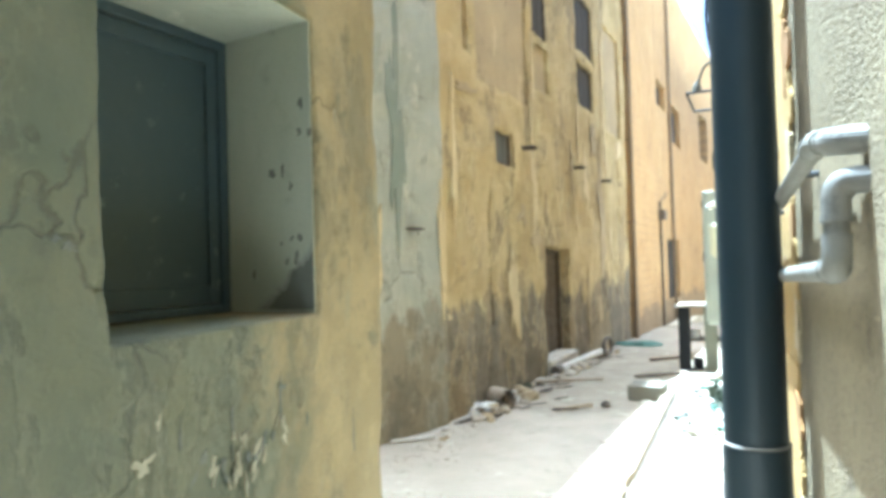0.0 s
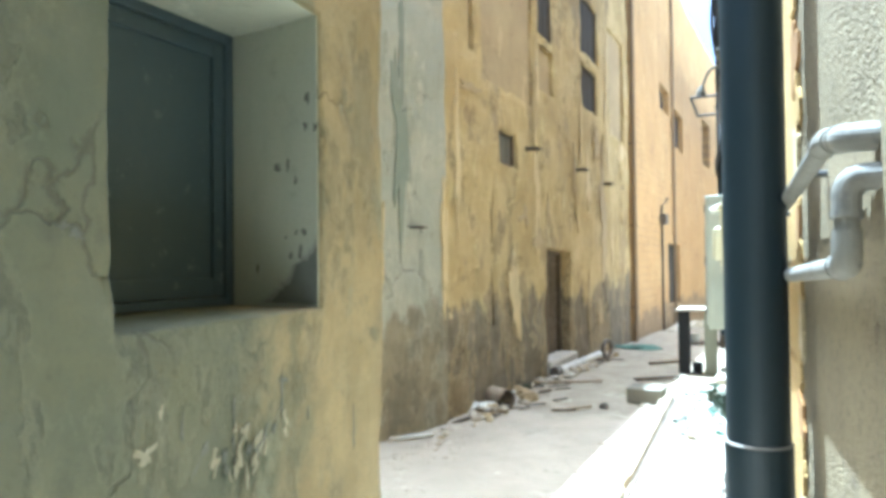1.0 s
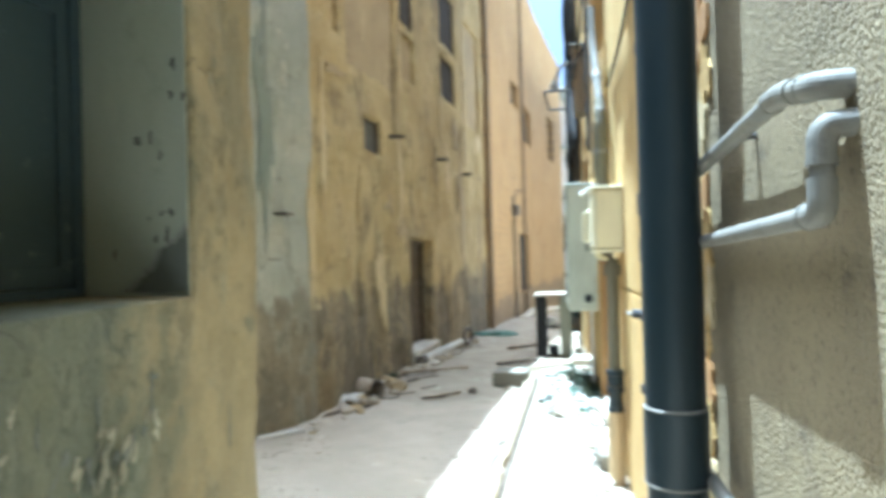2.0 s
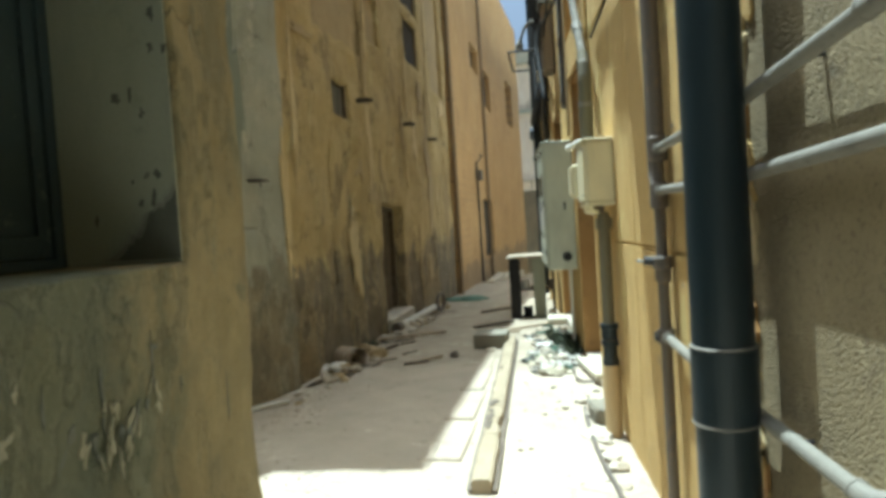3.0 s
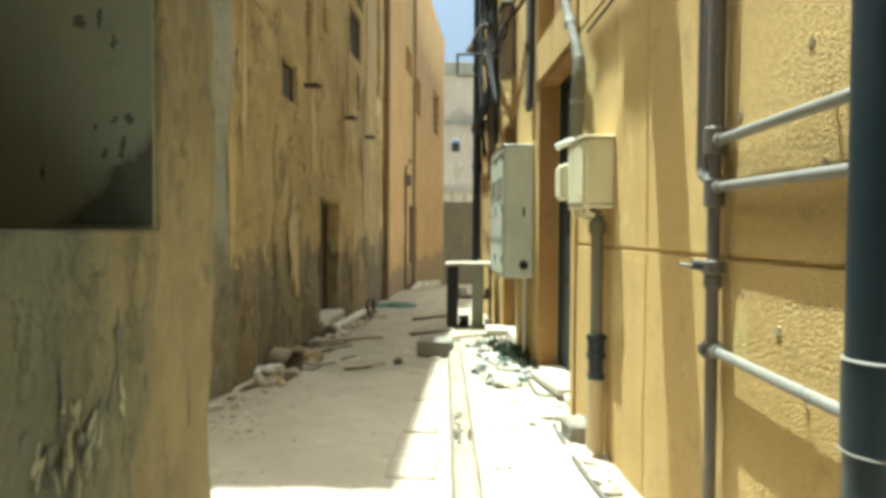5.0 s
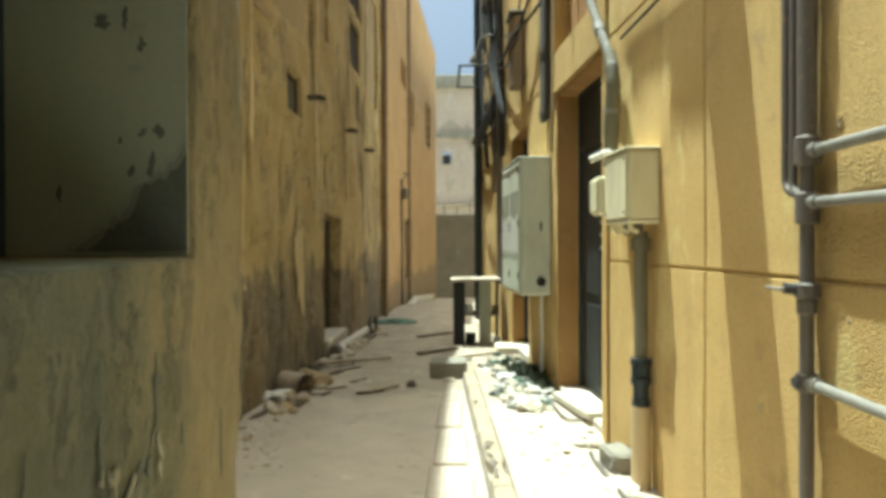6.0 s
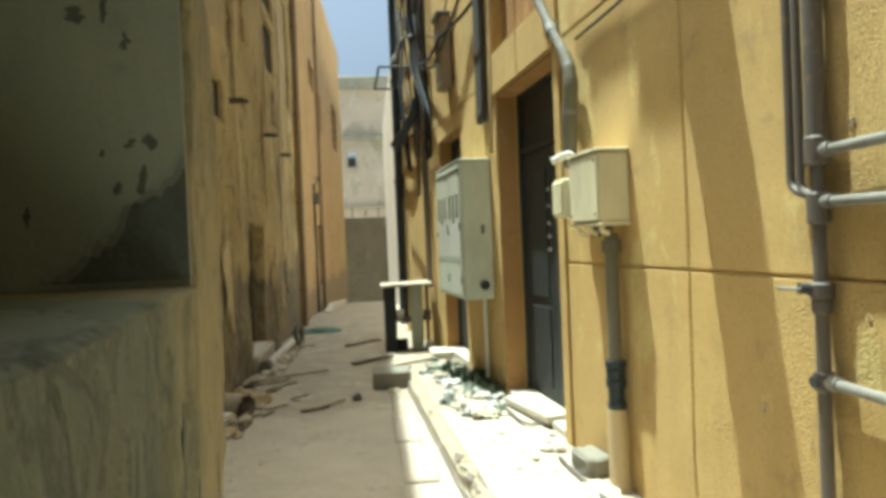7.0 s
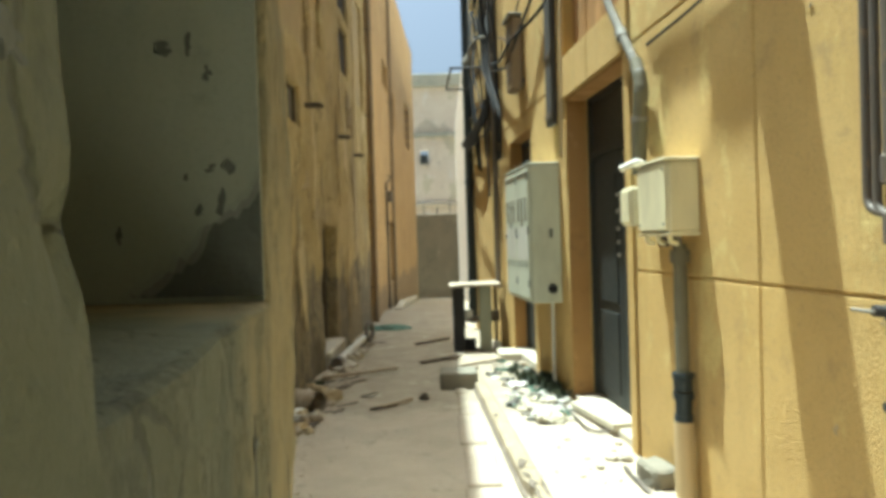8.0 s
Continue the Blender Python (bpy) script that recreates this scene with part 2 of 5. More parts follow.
DOOR_STEEL = painted("dark_door_steel", (0.028, 0.032, 0.031), (0.08, 0.08, 0.072), 0.55, 0.1, 9.0, 0.6)
IRON = painted("dark_iron", (0.06, 0.06, 0.06), (0.15, 0.11, 0.08), 0.6, 0.3, 20.0, 0.6)
CABLE = painted("black_cable", (0.018, 0.018, 0.019), (0.05, 0.048, 0.045), 0.8)
WHITE = painted("dirty_white_plastic", (0.66, 0.64, 0.58), (0.46, 0.43, 0.36), 0.55)
GREEN = painted("faded_green_plastic", (0.09, 0.17, 0.115), (0.16, 0.22, 0.16), 0.7)
STONE = plaster("rubble_stone", (0.42, 0.36, 0.27), (0.5, 0.43, 0.33), (0.36, 0.3, 0.22), (0.28, 0.23, 0.17), None)
LEAF = painted("dusty_leaf", (0.075, 0.09, 0.055), (0.16, 0.165, 0.115), 0.75)
GLASS = painted("grimy_meter_glass", (0.05, 0.055, 0.055), (0.12, 0.12, 0.11), 0.2)
STUD = painted("bright_steel", (0.6, 0.58, 0.54), (0.4, 0.38, 0.34), 0.35, 0.6)


# ---- mesh helpers ----
def empty(name, label="", category="", group="", kind="", at=(0, 0, 0)):
    ob = tagged(new(name), label, category, group, kind)
    ob.location = at
    return ob


def part(name, bm, material, parent=None, label=""):
    me = bpy.data.meshes.new(name)
    bm.to_mesh(me)
    bm.free()
    me.materials.append(material)
    ob = new(name, me)
    if parent:
        ob.parent = parent
    if label:
        tagged(ob, label)
    return ob


def smooth(ob):
    for p in ob.data.polygons:
        p.use_smooth = True
    return ob


def block(bm, lo, hi, bevel=0.0, m=None):
    """A box from corner lo to corner hi, in world metres, with worn edges."""
    r = bmesh.ops.create_cube(bm, size=1.0)
    size, mid = [h - l for l, h in zip(lo, hi)], [(h + l) / 2 for l, h in zip(lo, hi)]
    bmesh.ops.transform(bm, matrix=Matrix.Translation(mid) @ Matrix.Diagonal((*size, 1)), verts=r["verts"])
    vs = r["verts"]
    if bevel:
        es = {e for v in vs for e in v.link_edges}
        out = bmesh.ops.bevel(bm, geom=list(es), offset=bevel, segments=1, affect="EDGES")
        vs = [v for v in out["verts"]] + [v for v in vs if v.is_valid]
    if m is not None:
        bmesh.ops.transform(bm, matrix=m, verts=list({v for v in vs if v.is_valid}))
    return bm


def boxed(lo, hi, bevel=0.004, m=None):
    return block(bmesh.new(), lo, hi, bevel, m)


def tube(points, radius, sides=12, bm=None, caps=True):
    """A pipe along points, its radius one number or one for each point."""
    bm = bm or bmesh.new()
    pts = [Vector(p) for p in points]
    radii = radius if isinstance(radius, (list, tuple)) else [radius] * len(pts)
    rings, ref = [], None
    for i, p in enumerate(pts):
        d = (pts[min(i + 1, len(pts) - 1)] - pts[max(i - 1, 0)]).normalized()
        if ref is None:
            ref = d.orthogonal().normalized()
        ref = (ref - d * ref.dot(d)).normalized()
        side = d.cross(ref)
        rings.append([bm.verts.new(p + (ref * math.cos(2 * math.pi * k / sides) + side * math.sin(2 * math.pi * k / sides)) * radii[i]) for k in range(sides)])
    for a, b in zip(rings, rings[1:]):
        for k in range(sides):
            bm.faces.new((a[k], a[(k + 1) % sides], b[(k + 1) % sides], b[k]))
    if caps:
        bm.faces.new(rings[0][::-1])
        bm.faces.new(rings[-1])
    return bm


def rounded(points, bend, n=5):
    """The same path with its inner corners rounded off by about bend metres."""
    pts = [Vector(p) for p in points]
    out = [pts[0]]
    for a, p, b in zip(pts, pts[1:], pts[2:]):
        u, v = (a - p), (b - p)
        k = min(bend, u.length * 0.49, v.length * 0.49)
        s, e = p + u.normalized() * k, p + v.normalized() * k
        out += [s * (1 - i / n) ** 2 + p * 2 * (i / n) * (1 - i / n) + e * (i / n) ** 2 for i in range(n + 1)]
    return out + [pts[-1]]


def lump(size, seed, rough=0.3, sub=2):
    """A broken stone of about the given sizes, resting on z = 0."""
    bm = bmesh.new()
    bmesh.ops.create_icosphere(bm, subdivisions=sub, radius=0.5)
    off = Vector((seed * 3.7, seed * 1.3, seed * 0.7))
    for v in bm.verts:
        k = 1 + rough * noise.noise(v.co * 2.2 + off) * 2
        v.co = Vector((v.co.x * size[0], v.co.y * size[1], max(v.co.z, -0.32) * size[2])) * k
    low = min(v.co.z for v in bm.verts)
    for v in bm.verts:
        v.co.z -= low
    return bm


def wall_mesh(name, p0, p1, z0, z1, thick, side, openings, material, parent, step=0.12, amp=0.012, grooves=(), label="", wob=0.0, inward=None, ragged=0.0, worn=0.0, bites=()):
    """A wall from p0 to p1 (plan) with uneven faces. side +1: the seen face looks to the right of p0-p1. openings: (u0, u1, v0, v1)
    go right through. grooves: ('u' or 'v', at, from, to) scored into the face. ragged: how far the openings' edges wander inwards;
    worn: how deep their arrises are rubbed off; bites: (u, v, radius, depth) broken out of the face."""
    d = Vector((p1[0] - p0[0], p1[1] - p0[1]))
    length = d.length
    d.normalize()
    n = Vector((d.y, -d.x)) * side
    us = {0.0, length} | {min(max(e, 0.0), length) for o in openings for e in o[:2]}
    vs = {z0, z1} | {min(max(e, z0), z1) for o in openings for e in o[2:4]}
    for k in range(1, int(length / step)):
        us.add(k * step)
    for k in range(1, int((z1 - z0) / step)):
        vs.add(z0 + k * step)
    for axis, at, a, b in grooves:
        (us if axis == "u" else vs).update((at - 0.014, at - 0.006, at + 0.006, at + 0.014))

    def thin(values, fixed):
        out = []
        for v in sorted(values):
            if out and v - out[-1] < 0.008:
                if v in fixed:
                    out[-1] = v
                continue
            out.append(v)
        return out

    keep_u = {e for o in openings for e in o[:2]} | {0.0, length}
    keep_v = {e for o in openings for e in o[2:4]} | {z0, z1}
    us, vs = thin(us, keep_u), thin(vs, keep_v)
    verts, faces, at = [], [], {}

    def border(u, v):
        """How far a vertex on an opening's edge shifts in the wall's plane, and whether it lies on one."""
        du = dv = 0.0
        on = False
        for o in openings:
            if o[2] - 1e-4 <= v <= o[3] + 1e-4 and o[0] - 1e-4 <= u <= o[1] + 1e-4:
                on = True
                k = ragged * (0.5 + 0.9 * noise.noise(Vector((u * 2.3, v * 2.3, 5.0))) + 0.5 * noise.noise(Vector((u * 7.0, v * 7.0, 9.0))))
                if abs(u - o[0]) < 1e-4 or abs(u - o[1]) < 1e-4:
                    du = k if abs(u - o[0]) < 1e-4 else -k
                if abs(v - o[2]) < 1e-4 or abs(v - o[3]) < 1e-4:
                    dv = k if abs(v - o[2]) < 1e-4 else -k
        return du, dv, on

    def face_vert(i, j):
        if (i, j) not in at:
            u, v = us[i], vs[j]
            q = Vector((p0[0] + d.x * u, p0[1] + d.y * u, v))
            k = amp * (noise.noise(q * 1.1) * 1.6 + noise.noise(q * 3.3) * 0.8 + noise.noise(q * 9.0) * 0.35)
            for axis, g, a, b in grooves:
                along, across = (v, u) if axis == "u" else (u, v)
                if a <= along <= b and abs(across - g) < 0.0095:
                    k -= 0.012
            du, dv, on = border(u, v)
            if on and worn and not any(abs(u - o[0]) < 1e-4 for o in openings):
                k -= worn * (0.6 + 0.9 * abs(noise.noise(q * 6.0)))
            for bu, bv, br, bd in bites:
                far = math.hypot(u - bu, (v - bv) * 0.7) / br
                if far < 1:
                    k -= bd * (1 - far * far) * (0.7 + 0.6 * noise.noise(q * 25.0))
            side_u = du + wob * noise.noise(Vector((q.z * 1.7, u * 0.5, 3.1)))
            at[i, j] = len(verts)
            verts.append((q.x + n.x * k + d.x * side_u, q.y + n.y * k + d.y * side_u, v + dv))
        return at[i, j]

    def solid(i, j):
        u, v = (us[i] + us[i + 1]) / 2, (vs[j] + vs[j + 1]) / 2
        return not any(o[0] < u < o[1] and o[2] < v < o[3] for o in openings)

    cells = {(i, j) for i in range(len(us) - 1) for j in range(len(vs) - 1) if solid(i, j)}
    back = {}
    back_way = Vector(inward) if inward else -n

    def back_vert(i, j):
        if (i, j) not in back:
            u, v = us[i], vs[j]
            du, dv, on = border(u, v)
            back[i, j] = len(verts)
            verts.append((p0[0] + d.x * (u + du) + back_way.x * thick, p0[1] + d.y * (u + du) + back_way.y * thick, v + dv))
        return back[i, j]

    for i, j in cells:
        q = [(i, j), (i + 1, j), (i + 1, j + 1), (i, j + 1)]
        f = [face_vert(*c) for c in q]
        faces.append(f if side > 0 else f[::-1])
        for (a, b), nb in zip(zip(q, q[1:] + q[:1]), ((i, j - 1), (i + 1, j), (i, j + 1), (i - 1, j))):
            if nb not in cells:
                f = [face_vert(*b), face_vert(*a), back_vert(*a), back_vert(*b)]
                faces.append(f if side > 0 else f[::-1])
    cu = sorted({us.index(e) if e in us else 0 for e in keep_u if e in us})
    cv = sorted({vs.index(e) if e in vs else 0 for e in keep_v if e in vs})
    for a, b in zip(cu, cu[1:]):
        for c, e in zip(cv, cv[1:]):
            if solid_mid(us, vs, a, b, c, e, openings):
                f = [back_vert(a, c), back_vert(a, e), back_vert(b, e), back_vert(b, c)]
                faces.append(f if side > 0 else f[::-1])
    me = bpy.data.meshes.new(name)
    me.from_pydata(verts, [], faces)
    me.materials.append(material)
    ob = new(name, me)
    ob.parent = parent
    if label:
        tagged(ob, label)
    return ob


def solid_mid(us, vs, a, b, c, e, openings):
    u, v = (us[a] + us[b]) / 2, (vs[c] + vs[e]) / 2
    return not any(o[0] < u < o[1] and o[2] < v < o[3] for o in openings)


def ground_z(y):
    """The alley's fall towards its far end."""
    for (a, za), (b, zb) in (((-500, 0.0), (4, 0.0)), ((4, 0.0), (16, -0.25)), ((16, -0.25), (34, -1.5))):
        if y <= b:
            return za + (zb - za) * (y - a) / (b - a)
    return -1.5


# right-hand house: its face runs along this line
RW_A, RW_B = (2.113 + 0.085 * 8.0, -8.0), (2.113 - 0.085 * 10.7, 10.7)
RW_D = (Vector(RW_B) - Vector(RW_A)).normalized()


def rw(y, out=0.0, z=0.0):
    """A point on the right-hand house's face at y, out metres in front of it."""
    return Vector((2.113 - 0.085 * y - out * 0.9964, y - out * 0.0847, z))


def rw_u(y):
    return (y + 8.0) / RW_D.y


# frame whose x runs along that face (towards the far end) and whose y points out of it
def rw_frame(y, z=0.0, out=0.0):
    p = rw(y, out, z)
    return Matrix(((RW_D.x, -RW_D.y, 0, p.x), (RW_D.y, RW_D.x, 0, p.y), (0, 0, 1, p.z), (0, 0, 0, 1)))


# ---- ground ----
def build_ground():
    xs = [-200, -60, -20, -6, -3] + [-1.8 + 0.1 * i for i in range(46)] + [4, 8, 20, 60, 200]
    ys = [-200, -60, -20, -9, -5, -3, -2] + [-1.2 + 0.1 * i for i in range(142)] + [13.5 + 0.8 * i for i in range(26)] + [36, 50, 90, 200]
    verts = []
    for y in ys:
        for x in xs:
            q = Vector((x, y, 0))
            verts.append((x, y, ground_z(y) + 0.012 * noise.noise(q * 1.3) + 0.008 * noise.noise(q * 4.0) + 0.005 * noise.noise(q * 11.0)))
    w = len(xs)
    faces = [(j * w + i, j * w + i + 1, (j + 1) * w + i + 1, (j + 1) * w + i) for j in range(len(ys) - 1) for i in range(w - 1)]
    me = bpy.data.meshes.new("ground")
    me.from_pydata(verts, [], faces)
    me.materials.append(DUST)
    ob = new("ground", me)
    return tagged(smooth(ob), "dusty pale concrete alley floor strewn with grit", "ground", kind="structure")


build_ground()


# ---- near left house with the deep window ----
def roof_part(parent, lo, hi, material=CONCRETE):
    return part("roof", boxed(lo, hi, 0.03), material, parent)


# its face runs along x = -0.222 - 0.125 y
def nh(y, out=0.0, z=0.0):
    return Vector((-0.222 - 0.125 * y + out * 0.992, y + out * 0.124, z))


def nh_u(y):
    return (y + 8.0) * 1.00778


near_house = empty("old_house", "low old house with cracked olive plaster and a deep window", "house")
wall_mesh("wall", nh(-8.0)[:2], nh(-0.68)[:2], -0.3, 4.3, 0.72, 1, [(nh_u(-2.935), nh_u(-1.48), 1.51, 3.13)], OLIVE_OLD, near_house, 0.036, 0.02, label="cracked olive-ochre plaster wall", wob=0.012, inward=(-1.0, 0.085), worn=0.022,
          bites=[(nh_u(-2.96), 1.7, 0.05, 0.03), (nh_u(-3.0), 1.88, 0.04, 0.012), (nh_u(-2.2), 0.95, 0.22, 0.018), (nh_u(-2.8), 1.06, 0.07, 0.012), (nh_u(-1.85), 1.1, 0.16, 0.014), (nh_u(-2.62), 1.2, 0.13, 0.012)])
part("wall", boxed((-4.0, -1.2, -0.3), (-0.9, -0.66, 4.3), 0), OLIVE_OLD, near_house)
part("wall", boxed((-4.0, -8.0, -0.3), (-3.7, -1.21, 4.3), 0), OLIVE_OLD, near_house)
part("wall", boxed((-3.69, -8.0, -0.3), (0.1, -7.7, 4.3), 0), OLIVE_OLD, near_house)
roof_part(near_house, (-4.05, -8.1, 4.3), (-0.16, -0.7, 4.45))


def shutter_window(parent, x, y0, y1, z0, z1):
    w = empty("window")
    w.parent = parent
    for lo, hi in (((y0, z0), (y0 + 0.07, z1)), ((y1 - 0.07, z0), (y1, z1)), ((y0 + 0.07, z1 - 0.07), (y1 - 0.07, z1)), ((y0 + 0.07, z0), (y1 - 0.07, z0 + 0.05))):
        part("frame", boxed((x - 0.05, lo[0], lo[1]), (x + 0.03, hi[0], hi[1]), 0.006), SHUTTER, w)
    mid = y0 + 0.3
    for a, b in ((y0 + 0.075, mid - 0.004), (mid + 0.004, y1 - 0.075)):
        za, zb = z0 + 0.055, z1 - 0.075
        leaf = part("shutter", boxed((x - 0.035, a, za), (x - 0.02, b, zb), 0.002), SHUTTER, parent, "dusty blue-black shutter leaf")
        for lo, hi in (((a, za), (a + 0.075, zb)), ((b - 0.075, za), (b, zb)), ((a + 0.075, za), (b - 0.075, za + 0.11)), ((a + 0.075, zb - 0.09), (b - 0.075, zb))):
            part("rail", boxed((x - 0.019, lo[0], lo[1]), (x + 0.008, hi[0], hi[1]), 0.004), SHUTTER, leaf)
    return w


shutter_window(near_house, -0.735, -2.96, -1.42, 1.51, 3.13)

# ---- old ochre house ----
old = empty("old_house", "tall old ochre house with peeling stained plaster and blocked windows", "house")
Y0 = 1.63
B2_OPEN = [(3.87, 4.62, 3.06, 3.56), (5.8, 7.28, -0.4, 1.98), (5.58, 6.45, 5.3, 6.9), (8.07, 9.4, 4.68, 5.55), (8.07, 9.5, 5.72, 6.9)]
B2_BLIND = [(3.32, 5.4, 4.08, 6.9), (5.62, 6.42, 4.42, 5.22), (10.32, 11.95, 4.5, 6.9), (3.63, 3.76, 0.95, 2.95), (2.9, 3.15, 4.3, 6.9)]
wall_mesh("wall", (-1.12, 2.24), (-1.12, 12.45), -0.4, 10.1, 0.4, 1, [(a - 2.24, b - 2.24, c, e) for a, b, c, e in B2_OPEN + B2_BLIND], OCHRE_OLD, old, 0.075, 0.026, label="stained ochre plaster wall", wob=0.03, ragged=0.06, worn=0.02)
wall_mesh("wall", (-1.12, Y0), (-1.12, 2.235), 6.2, 10.1, 0.4, 1, [], OCHRE_OLD, old, 0.12, 0.015)
part("wall", boxed((-6.0, Y0, -0.4), (-1.53, Y0 + 0.3, 10.1), 0), OCHRE_OLD, old)
part("wall", boxed((-6.0, Y0 + 0.31, -0.4), (-5.7, 12.45, 10.1), 0), OCHRE_OLD, old)
roof_part(old, (-6.0, Y0, 10.1), (-1.1, 12.45, 10.2))

# ---- low grey-plastered annex between them ----
annex = empty("annex", "low annex with grey-blue plaster beside the ochre house", "house")
wall_mesh("wall", (-1.62, 0.2), (-1.085, 2.235), -0.3, 6.0, 0.3, 1, [], GREY_OLD, annex, 0.08, 0.02, label="worn grey-blue plaster")
part("wall", boxed((-5.0, 0.2, -0.3), (-1.95, 0.45, 6.0), 0), GREY_OLD, annex)
roof_part(annex, (-5.0, 0.2, 6.0), (-1.6, 1.78, 6.15))

# ---- orange house further along ----
far_left = empty("old_house", "orange plastered house with small dark windows along the alley", "house")
B3_OPEN = [(17.0, 18.6, 6.4, 7.2), (19.7, 22.1, 5.65, 7.0), (18.1, 20.7, 0.34, 2.33)]
wall_mesh("wall", (-1.06, 12.5), (-1.04, 24.0), -1.8, 11.5, 0.35, 1, [(a - 12.5, b - 12.5, c, e) for a, b, c, e in B3_OPEN], ORANGE, far_left, 0.16, 0.015)
wall_mesh("wall", (-1.04, 24.02), (-0.7, 33.0), -1.8, 11.5, 0.35, 1, [(3.4, 5.8, 6.0, 8.0)], ORANGE, far_left, 0.3, 0.015)
part("wall", boxed((-6.0, 12.5, -1.8), (-5.7, 33.0, 11.5), 0), ORANGE, far_left)
roof_part(far_left, (-6.0, 12.5, 11.5), (-1.1, 33.0, 11.7))

# ---- right-hand house ----
right_house = empty("apartment_house", "yellow roughcast house with scored plaster joints and surface pipes", "house")
RW_OPEN = [(1.75, 3.42, -0.3, 3.08), (5.1, 6.5, -0.3, 3.06), (1.75, 3.62, 3.52, 6.4)]
RW_GROOVES = [("v", 1.41, rw_u(-2.2), rw_u(1.7)), ("v", 3.12, 0.0, rw_u(1.7)), ("u", rw_u(-0.11), 0.0, 3.1), ("u", rw_u(1.6), 0.0, 3.1), ("u", rw_u(7.0), 0.0, 9.0), ("v", 3.3, rw_u(1.7), rw_u(10.6)), ("u", rw_u(2.6), 3.1, 4.2)]
SPLIT = rw_u(-2.1)
RW_M = rw(-2.1)[:2]
wall_mesh("wall", RW_A, RW_M, -0.3, 8.2, 0.35, -1, [], ROUGHCAST, right_house, 0.1, 0.005, label="bare sandy roughcast wall")
wall_mesh("wall", RW_M, RW_B, -0.3, 8.2, 0.35, -1, [(rw_u(a) - SPLIT, rw_u(b) - SPLIT, c, e) for a, b, c, e in RW_OPEN], YELLOW, right_house, 0.1, 0.004,
          [(k, at - (SPLIT if k == "u" else 0), a - (SPLIT if k == "v" else 0), b - (SPLIT if k == "v" else 0)) for k, at, a, b in RW_GROOVES], label="yellow roughcast wall with scored joints")
part("wall", boxed((1.6, 10.35, -0.3), (9.0, 10.7, 8.2), 0), YELLOW, right_house)
part("wall", boxed((8.7, -8.0, -0.3), (9.0, 10.3, 8.2), 0), YELLOW, right_house)
roof_part(right_house, (1.6, -8.0, 8.2), (9.0, 10.7, 8.4))

# ---- far end ----
end_wall = tagged(part("wall_end", boxed((-2.5, 34.0, -1.8), (6.0, 34.25, 3.1), 0.02), GREYWALL), "low grey cement wall across the alley's end", "wall", kind="structure")
far_house = empty("apartment_block", "pale pinkish apartment block with a flat roof beyond the wall", "house")
wall_mesh("wall", (-6.0, 41.0), (9.0, 41.0), -1.8, 12.4, 0.4, 1, [(5.4, 5.95, 6.8, 7.5)], PALE, far_house, 0.5, 0.02)
part("roof", boxed((-6.0, 40.6, 11.5), (9.0, 40.95, 12.3), 0.03), GREY_OLD, far_house)
part("cornice", boxed((-6.0, 40.75, 8.3), (9.0, 40.96, 8.6), 0.03), GREY_OLD, far_house)
side_house = empty("old_house", "pale plastered house beyond the yellow one", "house")
part("wall", boxed((1.5, 19.0, -1.8), (6.0, 33.5, 8.0), 0.03), PALE, side_house)
# unseen house added behind the camera to close the street and bounce light
back = empty("old_house", "plain plastered house added unseen to close the street", "house")
part("wall", boxed((-6.0, -9.6, -0.3), (10.0, -9.2, 6.0), 0.02), OLIVE_OLD, back)

# ---- plaster chips, stains and patches on the walls ----
def flake(name, parent, material, centre, right, up, out, seed, points=18, ragged=0.35, label=""):
    """A ragged thin patch: centre, its half-width and half-height vectors, and how far it stands proud."""
    bm = bmesh.new()
    c, r, u = Vector(centre), Vector(right), Vector(up)
    n = r.cross(u).normalized() * out
    rim = []
    for i in range(points):
        a = 2 * math.pi * i / points
        k = 1 + ragged * (noise.noise(Vector((math.cos(a) * 1.3, math.sin(a) * 1.3, seed * 5.1))) * 1.3 + noise.noise(Vector((math.cos(a) * 4, math.sin(a) * 4, seed * 2.3))) * 0.7)
        rim.append(c + r * math.cos(a) * k + u * math.sin(a) * k)
    low = [bm.verts.new(p - n * 0.3) for p in rim]
    top = [bm.verts.new(c + (p - c) * 0.93 + n) for p in rim]
    mid = bm.verts.new(c + n * 1.1)
    for i in range(points):
        j = (i + 1) % points
        bm.faces.new((low[i], low[j], top[j], top[i]))
        bm.faces.new((top[i], top[j], mid))
    return part(name, bm, material, parent, label)


# deep window: plastered lining, graded dark corner patch, pits and a broken arris
def reveal(x, out=0.0, z=0.0):
    """A point on the far reveal, which is splayed a little."""
    return Vector((x, -1.488 - 0.085 * (x + 0.04) - out, z))


def slab_of(points, thick):
    bm = bmesh.new()
    f = bm.faces.new([bm.verts.new(p) for p in points])
    bmesh.ops.recalc_face_normals(bm, faces=[f])
    bmesh.ops.solidify(bm, geom=[f], thickness=thick)
    return bm


